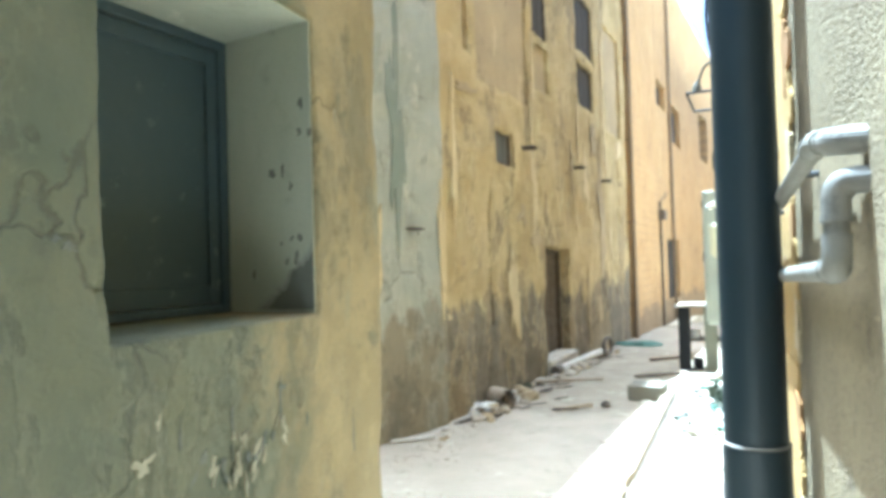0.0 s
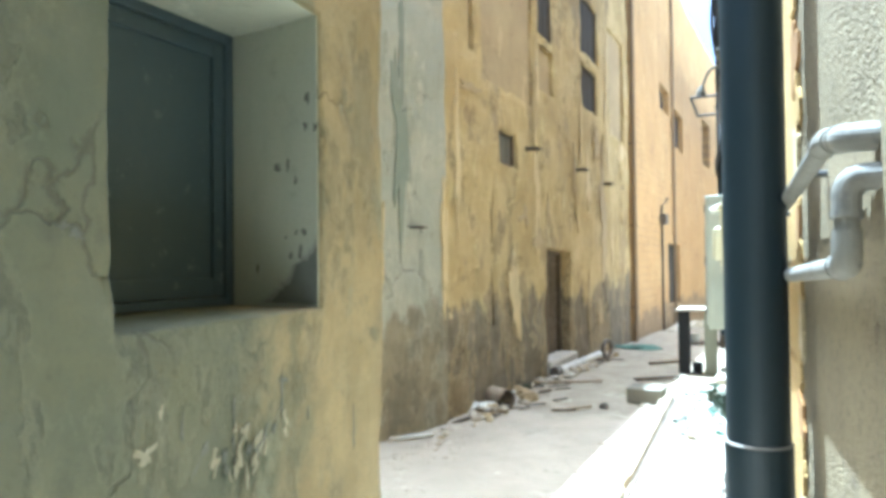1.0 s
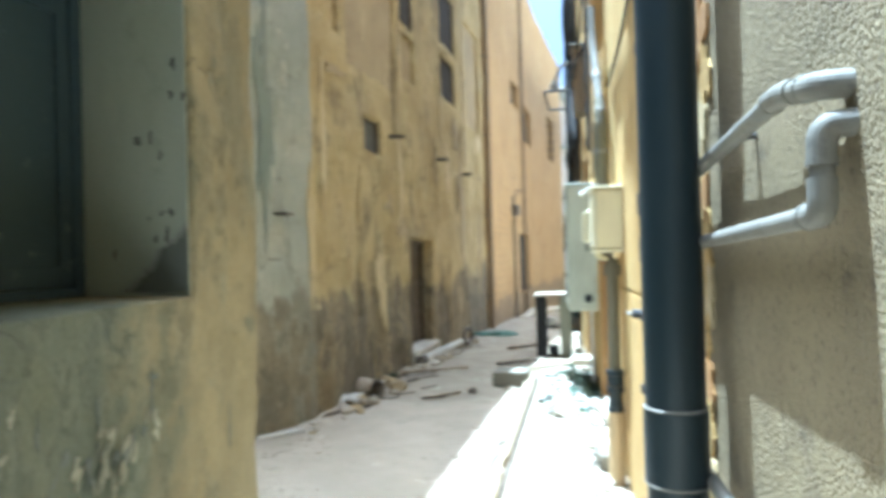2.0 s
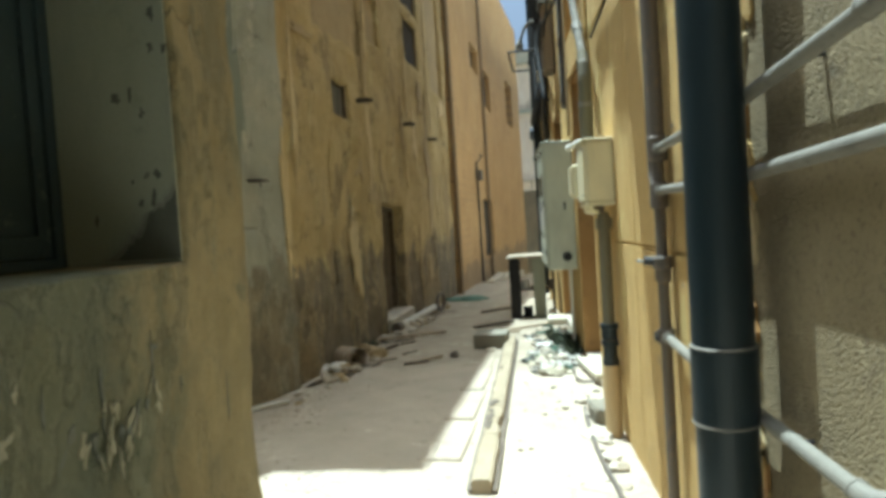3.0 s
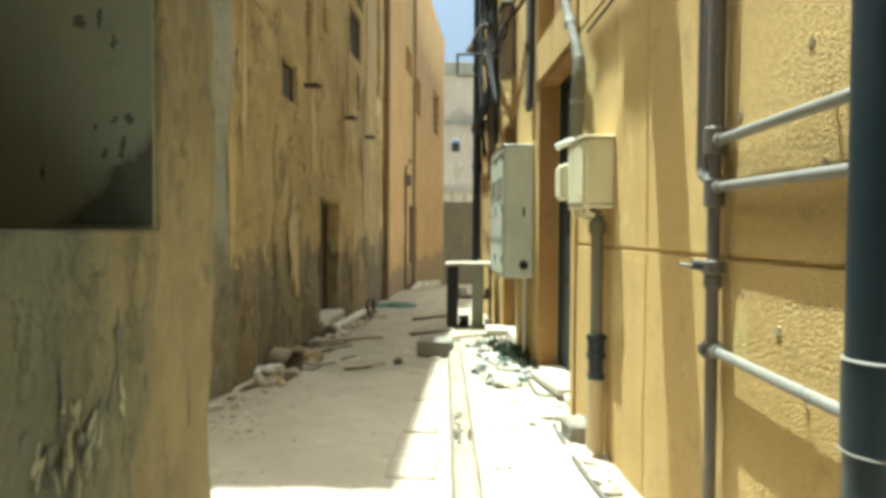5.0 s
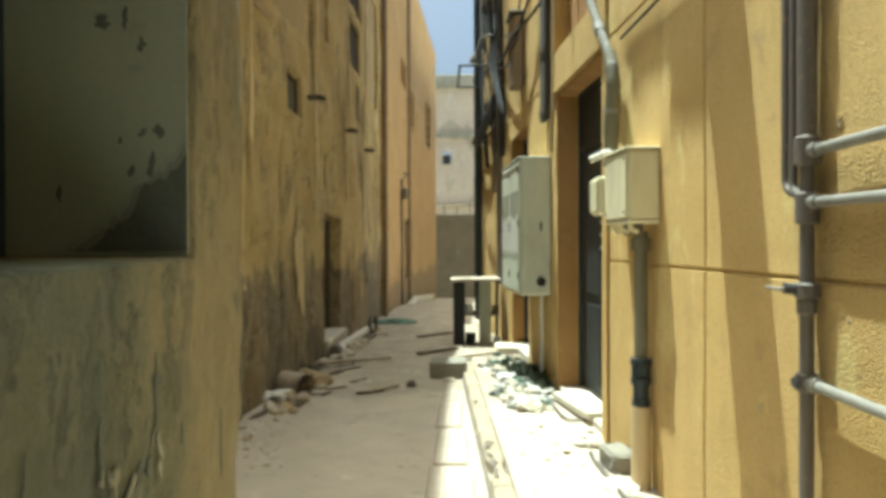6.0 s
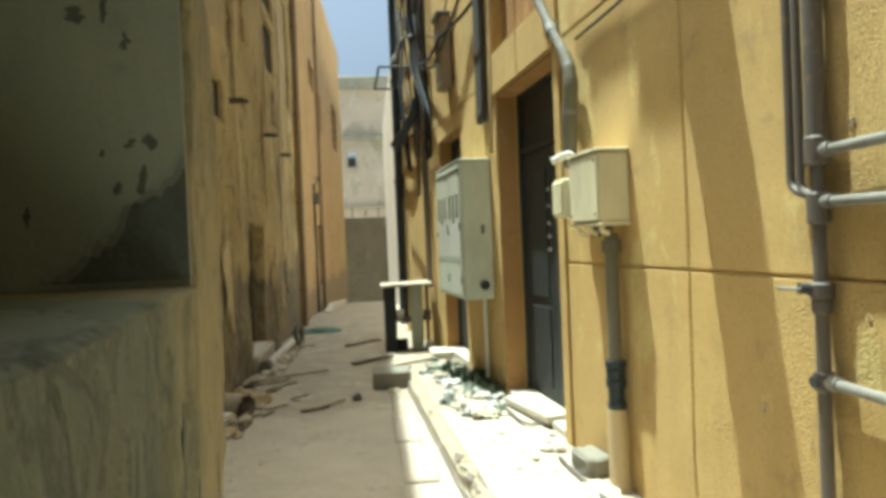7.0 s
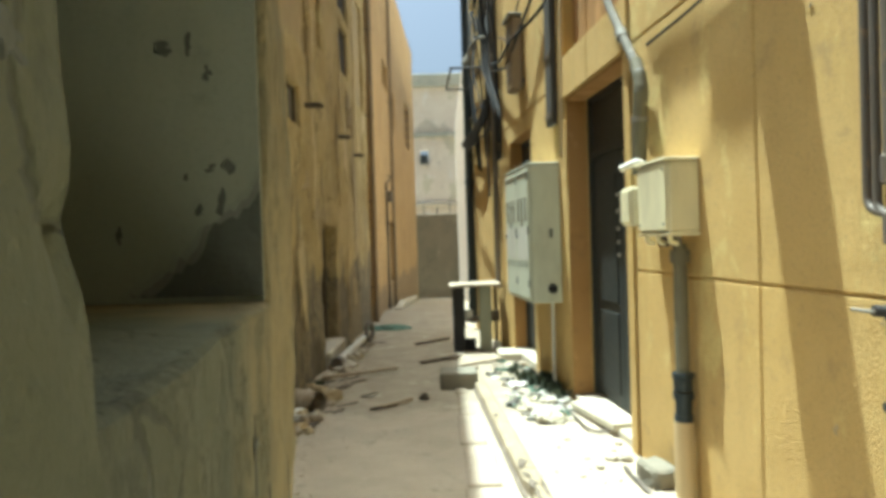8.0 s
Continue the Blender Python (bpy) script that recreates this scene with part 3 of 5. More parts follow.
part("reveal", slab_of([reveal(-0.045, 0, 1.513), reveal(-0.7, 0, 1.513), reveal(-0.7, 0, 3.125), reveal(-0.045, 0, 3.125)], 0.006), REVEAL, near_house, "pale grey plaster window reveal")
part("lintel", slab_of([(0.12, -2.955, 3.118), (-0.7, -2.94, 3.118), (-0.7, -1.44, 3.118), (-0.05, -1.5, 3.118)], 0.006), REVEAL, near_house)
for k, (grow, mt) in enumerate(((1.0, DARK_PLASTER_EDGE), (0.92, DARK_PLASTER_MID), (0.84, DARK_PLASTER))):
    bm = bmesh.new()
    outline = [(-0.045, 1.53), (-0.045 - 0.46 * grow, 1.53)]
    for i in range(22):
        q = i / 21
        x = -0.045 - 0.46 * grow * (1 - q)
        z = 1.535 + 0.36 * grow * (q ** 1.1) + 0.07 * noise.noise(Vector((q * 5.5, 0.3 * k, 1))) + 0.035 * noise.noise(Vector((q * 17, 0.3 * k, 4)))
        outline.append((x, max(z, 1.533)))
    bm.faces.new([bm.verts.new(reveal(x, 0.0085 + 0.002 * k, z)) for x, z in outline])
    part("dark_plaster", bm, mt, near_house, "dark ragged patch in the reveal corner")
for i, (x, z, w, h) in enumerate(((-0.34, 2.3, 0.035, 0.02), (-0.26, 2.31, 0.014, 0.03), (-0.2, 2.22, 0.013, 0.022), (-0.2, 1.925, 0.02, 0.016), (-0.145, 1.93, 0.014, 0.022), (-0.17, 1.815, 0.013, 0.035),
                                  (-0.24, 1.8, 0.012, 0.018), (-0.5, 1.72, 0.01, 0.022), (-0.11, 2.67, 0.018, 0.03), (-0.13, 2.52, 0.012, 0.025), (-0.06, 2.5, 0.015, 0.03), (-0.28, 1.9, 0.008, 0.01))):
    flake("pit", near_house, DARK_PLASTER, reveal(x, 0.009, z), (w, -0.085 * w, 0), (0, 0, h), 0.0015, i + 1, 14, 0.9)
for i, (y, z, w, h, mt, d) in enumerate(((-2.80, 1.06, 0.045, 0.035, CHIP, 0.008),
                                         (-3.09, 1.85, 0.025, 0.014, DARK_PLASTER, 0.003), (-3.14, 1.88, 0.02, 0.012, DARK_PLASTER, 0.003), (-1.88, 1.13, 0.008, 0.07, DARK_PLASTER, 0.002),
                                         (-1.86, 1.18, 0.035, 0.012, DARK_PLASTER, 0.002), (-1.63, 0.99, 0.008, 0.09, DARK_PLASTER, 0.002), (-2.71, 1.19, 0.012, 0.02, CHIP, 0.005), (-2.52, 1.48, 0.012, 0.014, CHIP, 0.005),
                                         (-1.24, 2.72, 0.014, 0.16, CHIP, 0.004), (-2.26, 1.11, 0.008, 0.07, DARK_PLASTER, 0.002), (-2.59, 1.10, 0.008, 0.06, DARK_PLASTER, 0.002), (-2.75, 1.01, 0.008, 0.08, DARK_PLASTER, 0.002),
                                         (-1.49, 1.10, 0.006, 0.05, DARK_PLASTER, 0.002), (-1.11, 0.78, 0.006, 0.1, DARK_PLASTER, 0.002))):
    flake("plaster_chip", near_house, mt, nh(y, 0.006, z), (-0.14 * w, w, 0), (0, 0, h), d, i + 31, 26, 1.0)
rnd = random.Random(17)
for i in range(34):
    y, z = rnd.gauss(-2.22, 0.17), rnd.gauss(0.93, 0.07)
    lean = rnd.uniform(-0.5, 0.9)
    w, h = rnd.uniform(0.006, 0.016), rnd.uniform(0.012, 0.045)
    flake("plaster_chip", near_house, CHIP if i % 4 else DARK_PLASTER, nh(y, 0.005, z), (-0.125 * w, w, -lean * w), (-0.125 * lean * h, lean * h, h), 0.004, i + 400, 14, 1.0)

rnd = random.Random(29)
for i in range(22):
    z, y = 0.55 + 0.14 * i + rnd.uniform(-0.05, 0.05), -2.12 - abs(rnd.gauss(0, 0.06))
    w, h = rnd.uniform(0.03, 0.09), rnd.uniform(0.05, 0.12)
    flake("peeling_coat", right_house, (YELLOW, SHADE_PEEL_BROWN, YELLOW, LIGHT_OCHRE)[i % 4], rw(y, 0.004, z), (0.085 * w, -w, 0), (0, 0, h), 0.007, i + 700, 22, 0.9)
for i in range(16):
    y, z = rnd.uniform(-1.9, -0.5), rnd.uniform(0.3, 2.9)
    w = rnd.uniform(0.006, 0.016)
    flake("plaster_chip", right_house, PATCH, rw(y, 0.003, z), (0.085 * w, -w, 0), (0, 0, w * rnd.uniform(0.6, 1.8)), 0.004, i + 740, 14, 0.9)

# ochre house: blocked-up windows, shutters, door, beam ends, peeling coats
for a, b, c, e in B2_BLIND:
    part("blocked_opening", boxed((-1.45, a - 0.02, c - 0.02), (-1.185, b + 0.02, e + 0.02), 0.0), PATCH if b - a > 0.2 else DARK_SEAM, old, "blocked opening with grey-brown render")
for k, (a, b, c, e) in enumerate(B2_OPEN):
    if k == 1:
        continue
    w = empty("window")
    w.parent = old
    for lo, hi in (((a, c), (a + 0.07, e)), ((b - 0.07, c), (b, e)), ((a + 0.07, c), (b - 0.07, c + 0.06)), ((a + 0.07, e - 0.06), (b - 0.07, e))):
        part("frame", boxed((-1.24, lo[0], lo[1]), (-1.165, hi[0], hi[1]), 0.006), WOOD_DARK, w)
    n = max(3, int((b - a) / 0.16))
    for i in range(n):
        p, q = a + 0.072 + (b - a - 0.144) * i / n, a + 0.072 + (b - a - 0.144) * (i + 1) / n
        part("board", boxed((-1.235, p, c + 0.062), (-1.2 + 0.006 * (i % 2), q - 0.004, e - 0.062), 0.003), BOARD_GREY if k == 0 else HOLE, w)
door = empty("door")
door.parent = old
for lo, hi in (((5.8, -0.3), (5.9, 1.98)), ((7.18, -0.3), (7.28, 1.98)), ((5.9, 1.87), (7.18, 1.98))):
    part("frame", boxed((-1.44, lo[0], lo[1]), (-1.3, hi[0], hi[1]), 0.008), WOOD_DARK, door)
for i in range(7):
    a = 5.9 + 1.28 * i / 7
    part("plank", boxed((-1.42, a + 0.003, -0.2), (-1.36 + 0.004 * (i % 3), a + 1.28 / 7 - 0.003, 1.868), 0.004), WOOD_DARK, door)
part("threshold", boxed((-1.4, 5.78, -0.1), (-1.02, 7.3, 0.2), 0.03), CONCRETE, old, "worn stone threshold")


def beam_end(y, z, x=-1.12, length=0.22, thick=0.035):
    b = empty("beam_end", "dark timber beam end jutting from the old wall", "beam", "beam ends in the old walls")
    part("timber", boxed((x - 0.2, y - 0.05, z - thick / 2), (x + length, y + 0.05, z + thick / 2), 0.007), WOOD_DARK, b)
    part("plate", boxed((x - 0.01, y - 0.075, z + thick / 2 + 0.001), (x + length * 0.8, y + 0.06, z + thick / 2 + 0.012), 0.003), IRON, b)
    part("nail", tube([(x + length * 0.7, y, z - thick / 2 - 0.05), (x + length * 0.7, y, z - thick / 2 + 0.01)], 0.006, 6), IRON, b)


for y, z, x, thick in ((5.02, 3.4, -1.12, 0.035), (7.7, 3.41, -1.12, 0.035), (9.76, 3.36, -1.12, 0.035), (1.72, 2.12, -1.28, 0.014)):
    beam_end(y, z, x, 0.22, thick)
rnd = random.Random(5)
for i in range(26):
    y, z = rnd.uniform(2.4, 12.2), rnd.uniform(0.5, 4.2)
    if any(a - 0.35 < y < b + 0.35 and c - 0.5 < z < e + 0.5 for a, b, c, e in B2_OPEN + B2_BLIND):
        continue
    flake("peeling_coat", old, (LIGHT_OCHRE, PATCH, OCHRE_OLD, PATCH)[i % 4], (-1.112, y, z), (0, rnd.uniform(0.05, 0.22), 0), (0, 0, rnd.uniform(0.2, 0.6)), 0.012, i + 70, 28, 0.75)
for i, (y, z, w, h, mt) in enumerate(((5.4, 3.2, 0.12, 1.0, LIGHT_OCHRE), (5.5, 4.6, 0.07, 0.8, LIGHT_OCHRE), (8.0, 4.3, 0.09, 0.5, LIGHT_OCHRE), (12.1, 5.2, 0.12, 1.2, LIGHT_OCHRE), (10.1, 4.9, 0.1, 0.9, LIGHT_OCHRE), (2.36, 1.16, 0.05, 0.04, LIGHT_OCHRE),
                                      (3.0, 3.85, 0.35, 0.1, PATCH), (4.9, 2.45, 0.14, 0.14, PATCH), (5.45, 2.1, 0.2, 0.16, PATCH), (2.6, 3.0, 0.06, 0.9, LIGHT_OCHRE), (9.7, 2.6, 0.3, 0.8, PATCH), (11.5, 4.3, 0.35, 0.2, LIGHT_OCHRE))):
    flake("peeling_coat", old, mt, (-1.112, y, z), (0, w, 0), (0, 0, h), 0.014, i + 131, 34, 0.9)
for i, (y, z, w, h, mt) in enumerate(((1.55, 3.2, 0.1, 1.0, GREY_STAIN), (2.2, 1.9, 0.05, 0.55, LIGHT_OCHRE), (1.25, 2.0, 0.06, 0.5, LIGHT_OCHRE))):
    x = -1.62 + (y - 0.2) * 0.2633
    flake("peeling_coat", annex, mt, (x + 0.004, y, z), (0.2633 * w, w, 0), (0, 0, h), 0.014, i + 171, 30, 0.8)

# orange house: shutters and gutter pipes
for a, b, c, e in B3_OPEN:
    w = empty("window")
    w.parent = far_left
    part("frame", boxed((-1.3, a, c), (-1.24, b, e), 0.01), WOOD_DARK, w)
    for i in range(4):
        p = a + 0.08 + (b - a - 0.16) * i / 4
        part("board", boxed((-1.238, p + 0.01, c + 0.08), (-1.21, p + (b - a - 0.16) / 4 - 0.01, e - 0.08), 0.005), HOLE, w)
part("window", boxed((-1.2, 27.45, 6.0), (-1.12, 29.75, 8.0), 0.01), HOLE, far_left)


def down_pipe(x, y, z0, z1, r, material, label):
    d = empty("down_pipe", label, "pipe")
    part("pipe", tube([(x, y, z0), (x, y, z1)], r, 14), material, d)
    z = z0 + 0.8
    while z < z1:
        part("collar", tube([(x, y, z), (x, y, z + 0.07)], r * 1.25, 14), material, d)
        part("bracket", boxed((x - (0.12 if x < 0 else -0.0), y - 0.012, z + 0.02), (x + (0.0 if x < 0 else 0.12), y + 0.012, z + 0.05), 0.002), IRON, d)
        z += 2.0


down_pipe(-1.01, 12.5, -0.2, 11.0, 0.055, PIPE_BROWN, "brown cast iron down pipe between the old houses")
down_pipe(-0.98, 19.1, -0.6, 11.0, 0.05, PIPE_BROWN, "thin brown down pipe on the orange house")
meter_pipe = empty("wall_conduit", "thin dark conduit with a small bracket box on the orange house", "conduit")
part("conduit", tube([(-1.02, 16.75, ground_z(16.75)), (-1.02, 16.75, 3.4)], 0.03, 10), IRON, meter_pipe)
part("box", boxed((-1.04, 16.5, 2.85), (-0.86, 16.95, 3.15), 0.015), PIPE_RUST, meter_pipe)
part("stay", tube([(-1.02, 16.75, 3.4), (-0.88, 17.1, 3.62), (-1.02, 17.5, 3.7)], 0.018, 8), IRON, meter_pipe)
for i in range(4):
    k = tagged(part("kerb_stone", boxed((-0.86, 16.0 + 3.2 * i, -1.2), (-0.6, 19.15 + 3.2 * i, ground_z(17.6 + 3.2 * i) + 0.16), 0.03), CHALK), "pale stone kerb along the orange house", "kerb", "kerb stones")

# ---- meter cabinet on the yellow house ----
def meter_cabinet():
    c = empty("meter_cabinet", "large pale green-grey steel meter cabinet on the yellow wall", "cabinet")
    m = rw_frame(3.72)
    part("body", boxed((0, 0.002, 0.98), (1.35, 0.33, 2.46), 0.012, m), CABINET, c)
    part("rain_hood", boxed((-0.005, 0.004, 2.462), (1.355, 0.352, 2.478), 0.006, m), CABINET, c)
    for i in range(2):
        x = 0.03 + i * 0.65
        d = part("door", boxed((x, 0.332, 1.02), (x + 0.64, 0.35, 2.43), 0.005, m), CABINET, c)
        part("head_slot", boxed((x + 0.06, 0.351, 2.36), (x + 0.56, 0.356, 2.385), 0.002, m), GLASS, d)
        for k in range(3):
            xa = x + 0.09 + k * 0.19
            part("meter_window", boxed((xa, 0.351, 1.86 - 0.05 * (k % 2)), (xa + 0.07, 0.355, 2.12), 0.002, m), GLASS, d)
            part("meter_dial", boxed((xa - 0.03, 0.3505, 1.44), (xa + 0.1, 0.353, 1.8), 0.002, m), WHITE, d)
            part("meter_slot", boxed((xa + 0.01, 0.354, 1.36), (xa + 0.05, 0.357, 1.42), 0.002, m), GLASS, d)
        part("lock", tube([m @ Vector((x + 0.58, 0.352, 1.7)), m @ Vector((x + 0.58, 0.37, 1.7))], 0.018, 10), IRON, d)
        for zz in (1.15, 1.72, 2.3):
            part("hinge", tube([m @ Vector((x + 0.008, 0.353, zz)), m @ Vector((x + 0.008, 0.353, zz + 0.08))], 0.008, 8), IRON, d)
    part("cable_plug", tube([m @ Vector((-0.001, 0.11, 1.13)), m @ Vector((-0.02, 0.11, 1.13))], 0.05, 18), CABLE, c, "round black cable plug")
    part("latch", boxed((-0.018, 0.1, 1.68), (-0.001, 0.125, 1.77), 0.003, m), IRON, c)
    part("conduit", tube([rw(3.9, 0.07, -0.02), rw(3.9, 0.07, 0.98)], 0.02, 10), WHITE, c, "thin white conduit")
    return c


meter_cabinet()


def junction_box():
    c = empty("junction_box", "cream enamelled junction box with a smaller box on its front", "junction box")
    m = rw_frame(0.51)
    part("body", boxed((0, 0.002, 1.69), (0.47, 0.2, 2.12), 0.014, m), CREAM, c)
    part("lid", boxed((-0.008, 0.004, 2.122), (0.478, 0.225, 2.14), 0.005, m), CREAM, c)
    part("cover", boxed((0.012, 0.202, 1.705), (0.458, 0.216, 2.11), 0.004, m), CREAM, c)
    part("fuse_box", boxed((0.46, 0.06, 1.74), (0.66, 0.25, 2.0), 0.012, m), CREAM, c, "smaller cream fuse box")
    part("gland", tube([m @ Vector((0.3, 0.1, 1.6)), m @ Vector((0.3, 0.1, 1.69))], 0.035, 12), PIPE_RUST, c)
    part("gland", tube([m @ Vector((0.12, 0.1, 1.62)), m @ Vector((0.12, 0.1, 1.69))], 0.03, 12), PIPE_RUST, c)
    part("elbow", tube(rounded([m @ Vector((0.55, 0.12, 2.13)), m @ Vector((0.56, 0.16, 2.18)), m @ Vector((0.62, 0.27, 2.13))], 0.05), 0.024, 12), WHITE, c, "white plastic elbow")
    part("lower_lip", boxed((-0.006, 0.004, 1.668), (0.476, 0.21, 1.688), 0.006, m), CREAM, c)
    for x in (0.06, 0.24, 0.42):
        part("lug", tube(rounded([m @ Vector((x, 0.17, 1.667)), m @ Vector((x, 0.17, 1.635)), m @ Vector((x + 0.02, 0.12, 1.62))], 0.02), 0.016, 10), CREAM, c)
    part("fuse_cover", boxed((0.475, 0.251, 1.76), (0.645, 0.268, 1.98), 0.008, m), CREAM, c)
    for x, z in ((0.04, 1.74), (0.43, 1.74), (0.04, 2.07), (0.43, 2.07)):
        part("screw", tube([m @ Vector((x, 0.215, z)), m @ Vector((x, 0.222, z))], 0.008, 8), IRON, c)


junction_box()

# drain stack under the junction box: black upper length, beige foot
stack = empty("drain_stack", "small drain stack, black above and beige below, under the junction box", "pipe")
part("foot", tube([rw(0.64, 0.08, -0.02), rw(0.64, 0.08, 0.52)], 0.062, 18), PIPE_BEIGE, stack, "beige painted foot of the pipe")
part("pipe", tube([rw(0.64, 0.08, 0.5), rw(0.64, 0.08, 1.62)], 0.042, 18), STACK, stack, "dull black-brown pipe")
for a, b, r in ((0.5, 0.56, 0.058), (0.56, 0.66, 0.05), (0.66, 0.7, 0.064), (0.71, 0.78, 0.058), (0.785, 0.82, 0.066), (1.5, 1.58, 0.06)):
    part("collar", tube([rw(0.64, 0.08, a), rw(0.64, 0.08, b)], r, 18), PIPE_BLACK if a < 1.0 else STACK, stack)

# sagging wrapped pipe over the door's jamb
wrap = empty("wrapped_pipe", "grey wrapped drain pipe bending down the yellow wall", "pipe")
part("upper_length", tube(rounded([rw(1.95, 0.1, 3.9), rw(1.8, 0.1, 3.5), rw(1.22, 0.1, 2.86)], 0.15), 0.032, 14), WRAP, wrap)
part("lower_length", tube(rounded([rw(1.24, 0.1, 2.9), rw(1.14, 0.1, 2.72), rw(1.2, 0.1, 2.4), rw(1.22, 0.1, 2.1)], 0.15), [0.042, 0.046, 0.048, 0.046, 0.05, 0.053, 0.05, 0.052, 0.05, 0.054, 0.056, 0.052, 0.05, 0.052][:14], 14), STACK, wrap)
for y, z in ((1.5, 3.16), (1.2, 2.82)):
    part("band", tube([rw(y + 0.03, 0.1, z + 0.035), rw(y - 0.03, 0.1, z - 0.035)], 0.045, 14), PIPE_GREY, wrap)
part("band", tube([rw(1.19, 0.1, 2.5), rw(1.19, 0.1, 2.46)], 0.058, 14), PIPE_GREY, wrap)

# ---- doors of the yellow house ----
def steel_door(y0, y1, back, z1, studs):
    d = empty("door")
    d.parent = right_house
    m = rw_frame(y0)
    w = rw_u(y1) - rw_u(y0)
    for lo, hi in (((0.0, 0.08), (0.06, z1)), ((w - 0.06, 0.08), (w, z1)), ((0.06, z1 - 0.06), (w - 0.06, z1)), ((0.06, z1 - 0.62), (w - 0.06, z1 - 0.56))):
        part("frame", boxed((lo[0], back - 0.05, lo[1]), (hi[0], back + 0.02, hi[1]), 0.005, m), DOOR_STEEL, d)
    half = (w - 0.12) / 2
    for i in range(2):
        x = 0.06 + i * half
        lf = part("leaf", boxed((x + 0.004, back - 0.04, 0.1), (x + half - 0.004, back - 0.01, z1 - 0.63), 0.004, m), DOOR_STEEL, d)
        for za, zb in ((0.2, 0.95), (1.05, 2.25)):
            part("panel", boxed((x + 0.1, back - 0.009, za), (x + half - 0.1, back + 0.004, zb), 0.006, m), DOOR_STEEL, lf)
        for zz in studs if i == 1 else ():
            part("stud", tube([m @ Vector((x + 0.05, back - 0.012, zz)), m @ Vector((x + 0.05, back + 0.012, zz))], 0.018, 8), STUD, lf)
    part("transom", boxed((0.06, back - 0.04, z1 - 0.555), (w - 0.06, back - 0.01, z1 - 0.065), 0.004, m), DOOR_STEEL, d)
    part("sill", boxed((0.0, back - 0.05, -0.1), (w, -0.01, 0.07), 0.01, m), CONCRETE, d)


steel_door(1.75, 3.42, -0.24, 3.08, (1.5, 1.62, 1.74, 1.9, 2.05))
steel_door(5.1, 6.5, -0.2, 3.06, ())
# thin linings added to carry the door recess's shade as brown colour
for ya, yb in ((1.75, 3.42), (5.1, 6.5)):
    m = rw_frame(ya)
    w = rw_u(yb) - rw_u(ya)
    part("jamb_shade", boxed((w - 0.008, -0.2, 0.0), (w + 0.004, -0.003, 3.07), 0.0, m), SHADE_PEEL_BROWN, right_house, "door jamb lining coloured as brown shade")
    part("soffit_shade", boxed((0.0, -0.2, 3.055), (w - 0.009, -0.003, 3.075), 0.0, m), SHADE_PEEL_BROWN, right_house)
trim = rw_frame(1.62)
# this recess's shade is likewise put into the panel's brown
part("recessed_panel", boxed((0.1, -0.3, 3.5), (2.05, -0.16, 6.42), 0.0, trim), SHADE_PEEL_BROWN, right_house, "stair panel recessed over the door, coloured as brown shade")
part("stair_window", boxed((0.14, -0.155, 3.55), (0.42, -0.12, 5.4), 0.006, trim), HOLE, right_house, "narrow dark stair window")
part("lintel", boxed((-0.02, 0.002, 3.085), (0.98, 0.03, 3.5), 0.008, trim), YELLOW, right_house)
part("lintel", boxed((0.995, 0.002, 3.085), (1.95, 0.03, 3.5), 0.008, trim), YELLOW, right_house)
part("jamb_trim", boxed((-0.03, 0.002, 0.0), (0.1, 0.022, 3.083), 0.006, trim), YELLOW, right_house)

# ---- black drain pipe, riser and cross pipes ----
pole = empty("drain_pipe", "thick black drain pipe standing before the yellow wall", "pipe")
part("shaft", tube([(2.17, -2.33, -0.02), (2.17, -2.33, 8.0)], 0.088, 40), PIPE_BLACK, pole)
part("socket", tube([(2.17, -2.33, 0.985), (2.17, -2.33, 0.99), (2.17, -2.33, 1.2), (2.17, -2.33, 1.205)], [0.09, 0.0945, 0.0945, 0.09], 40), PIPE_BLACK, pole)
for z in (0.983, 1.208):
    part("ring", tube([(2.17, -2.33, z - 0.004), (2.17, -2.33, z), (2.17, -2.33, z + 0.004)], [0.0925, 0.0965, 0.0925], 40), PIPE_GREY, pole, "thin worn bright ring")
for z in (0.4, 3.2, 5.2):
    part("clamp", boxed((2.16, -2.35, z), (2.32, -2.31, z + 0.05), 0.004), IRON, pole)

riser = empty("riser_pipe", "grey water riser with valves and cross pipes on the yellow wall", "pipe")
RY, RO = -1.115, 0.05
part("upper_pipe", tube([rw(RY, RO, 1.9), rw(RY, RO, 8.0)], 0.036, 18), PIPE_RUST, riser)
part("lower_pipe", tube([rw(RY, RO, -0.02), rw(RY, RO, 1.95)], 0.026, 16), PIPE_RUST, riser)
for dy in (0.09, 0.145):
    part("thin_pipe", tube(rounded([rw(RY + dy, RO, 8.0), rw(RY + dy, RO, 1.73 + dy * 0.2), rw(RY + 0.01, RO, 1.72)], 0.05), 0.017, 12), PIPE_RUST, riser)
for z0, z1, r in ((1.62, 1.74, 0.042), (1.84, 1.95, 0.046), (1.34, 1.4, 0.045), (0.99, 1.06, 0.04), (1.28, 1.34, 0.036), (2.6, 2.66, 0.042)):
    part("fitting", tube([rw(RY, RO, z0), rw(RY, RO, z0 + 0.008), rw(RY, RO, z1 - 0.008), rw(RY, RO, z1)], [r * 0.85, r, r, r * 0.85], 16), PIPE_RUST, riser)
v = part("valve", tube([rw(RY, RO, 1.37), rw(RY + 0.02, RO + 0.08, 1.38)], 0.022, 12), IRON, riser)
part("handle", boxed((-0.02, 0.0, 0.0), (0.1, 0.02, 0.012), 0.003, rw_frame(RY + 0.02, 1.37, RO + 0.08)), PIPE_GREY, v)
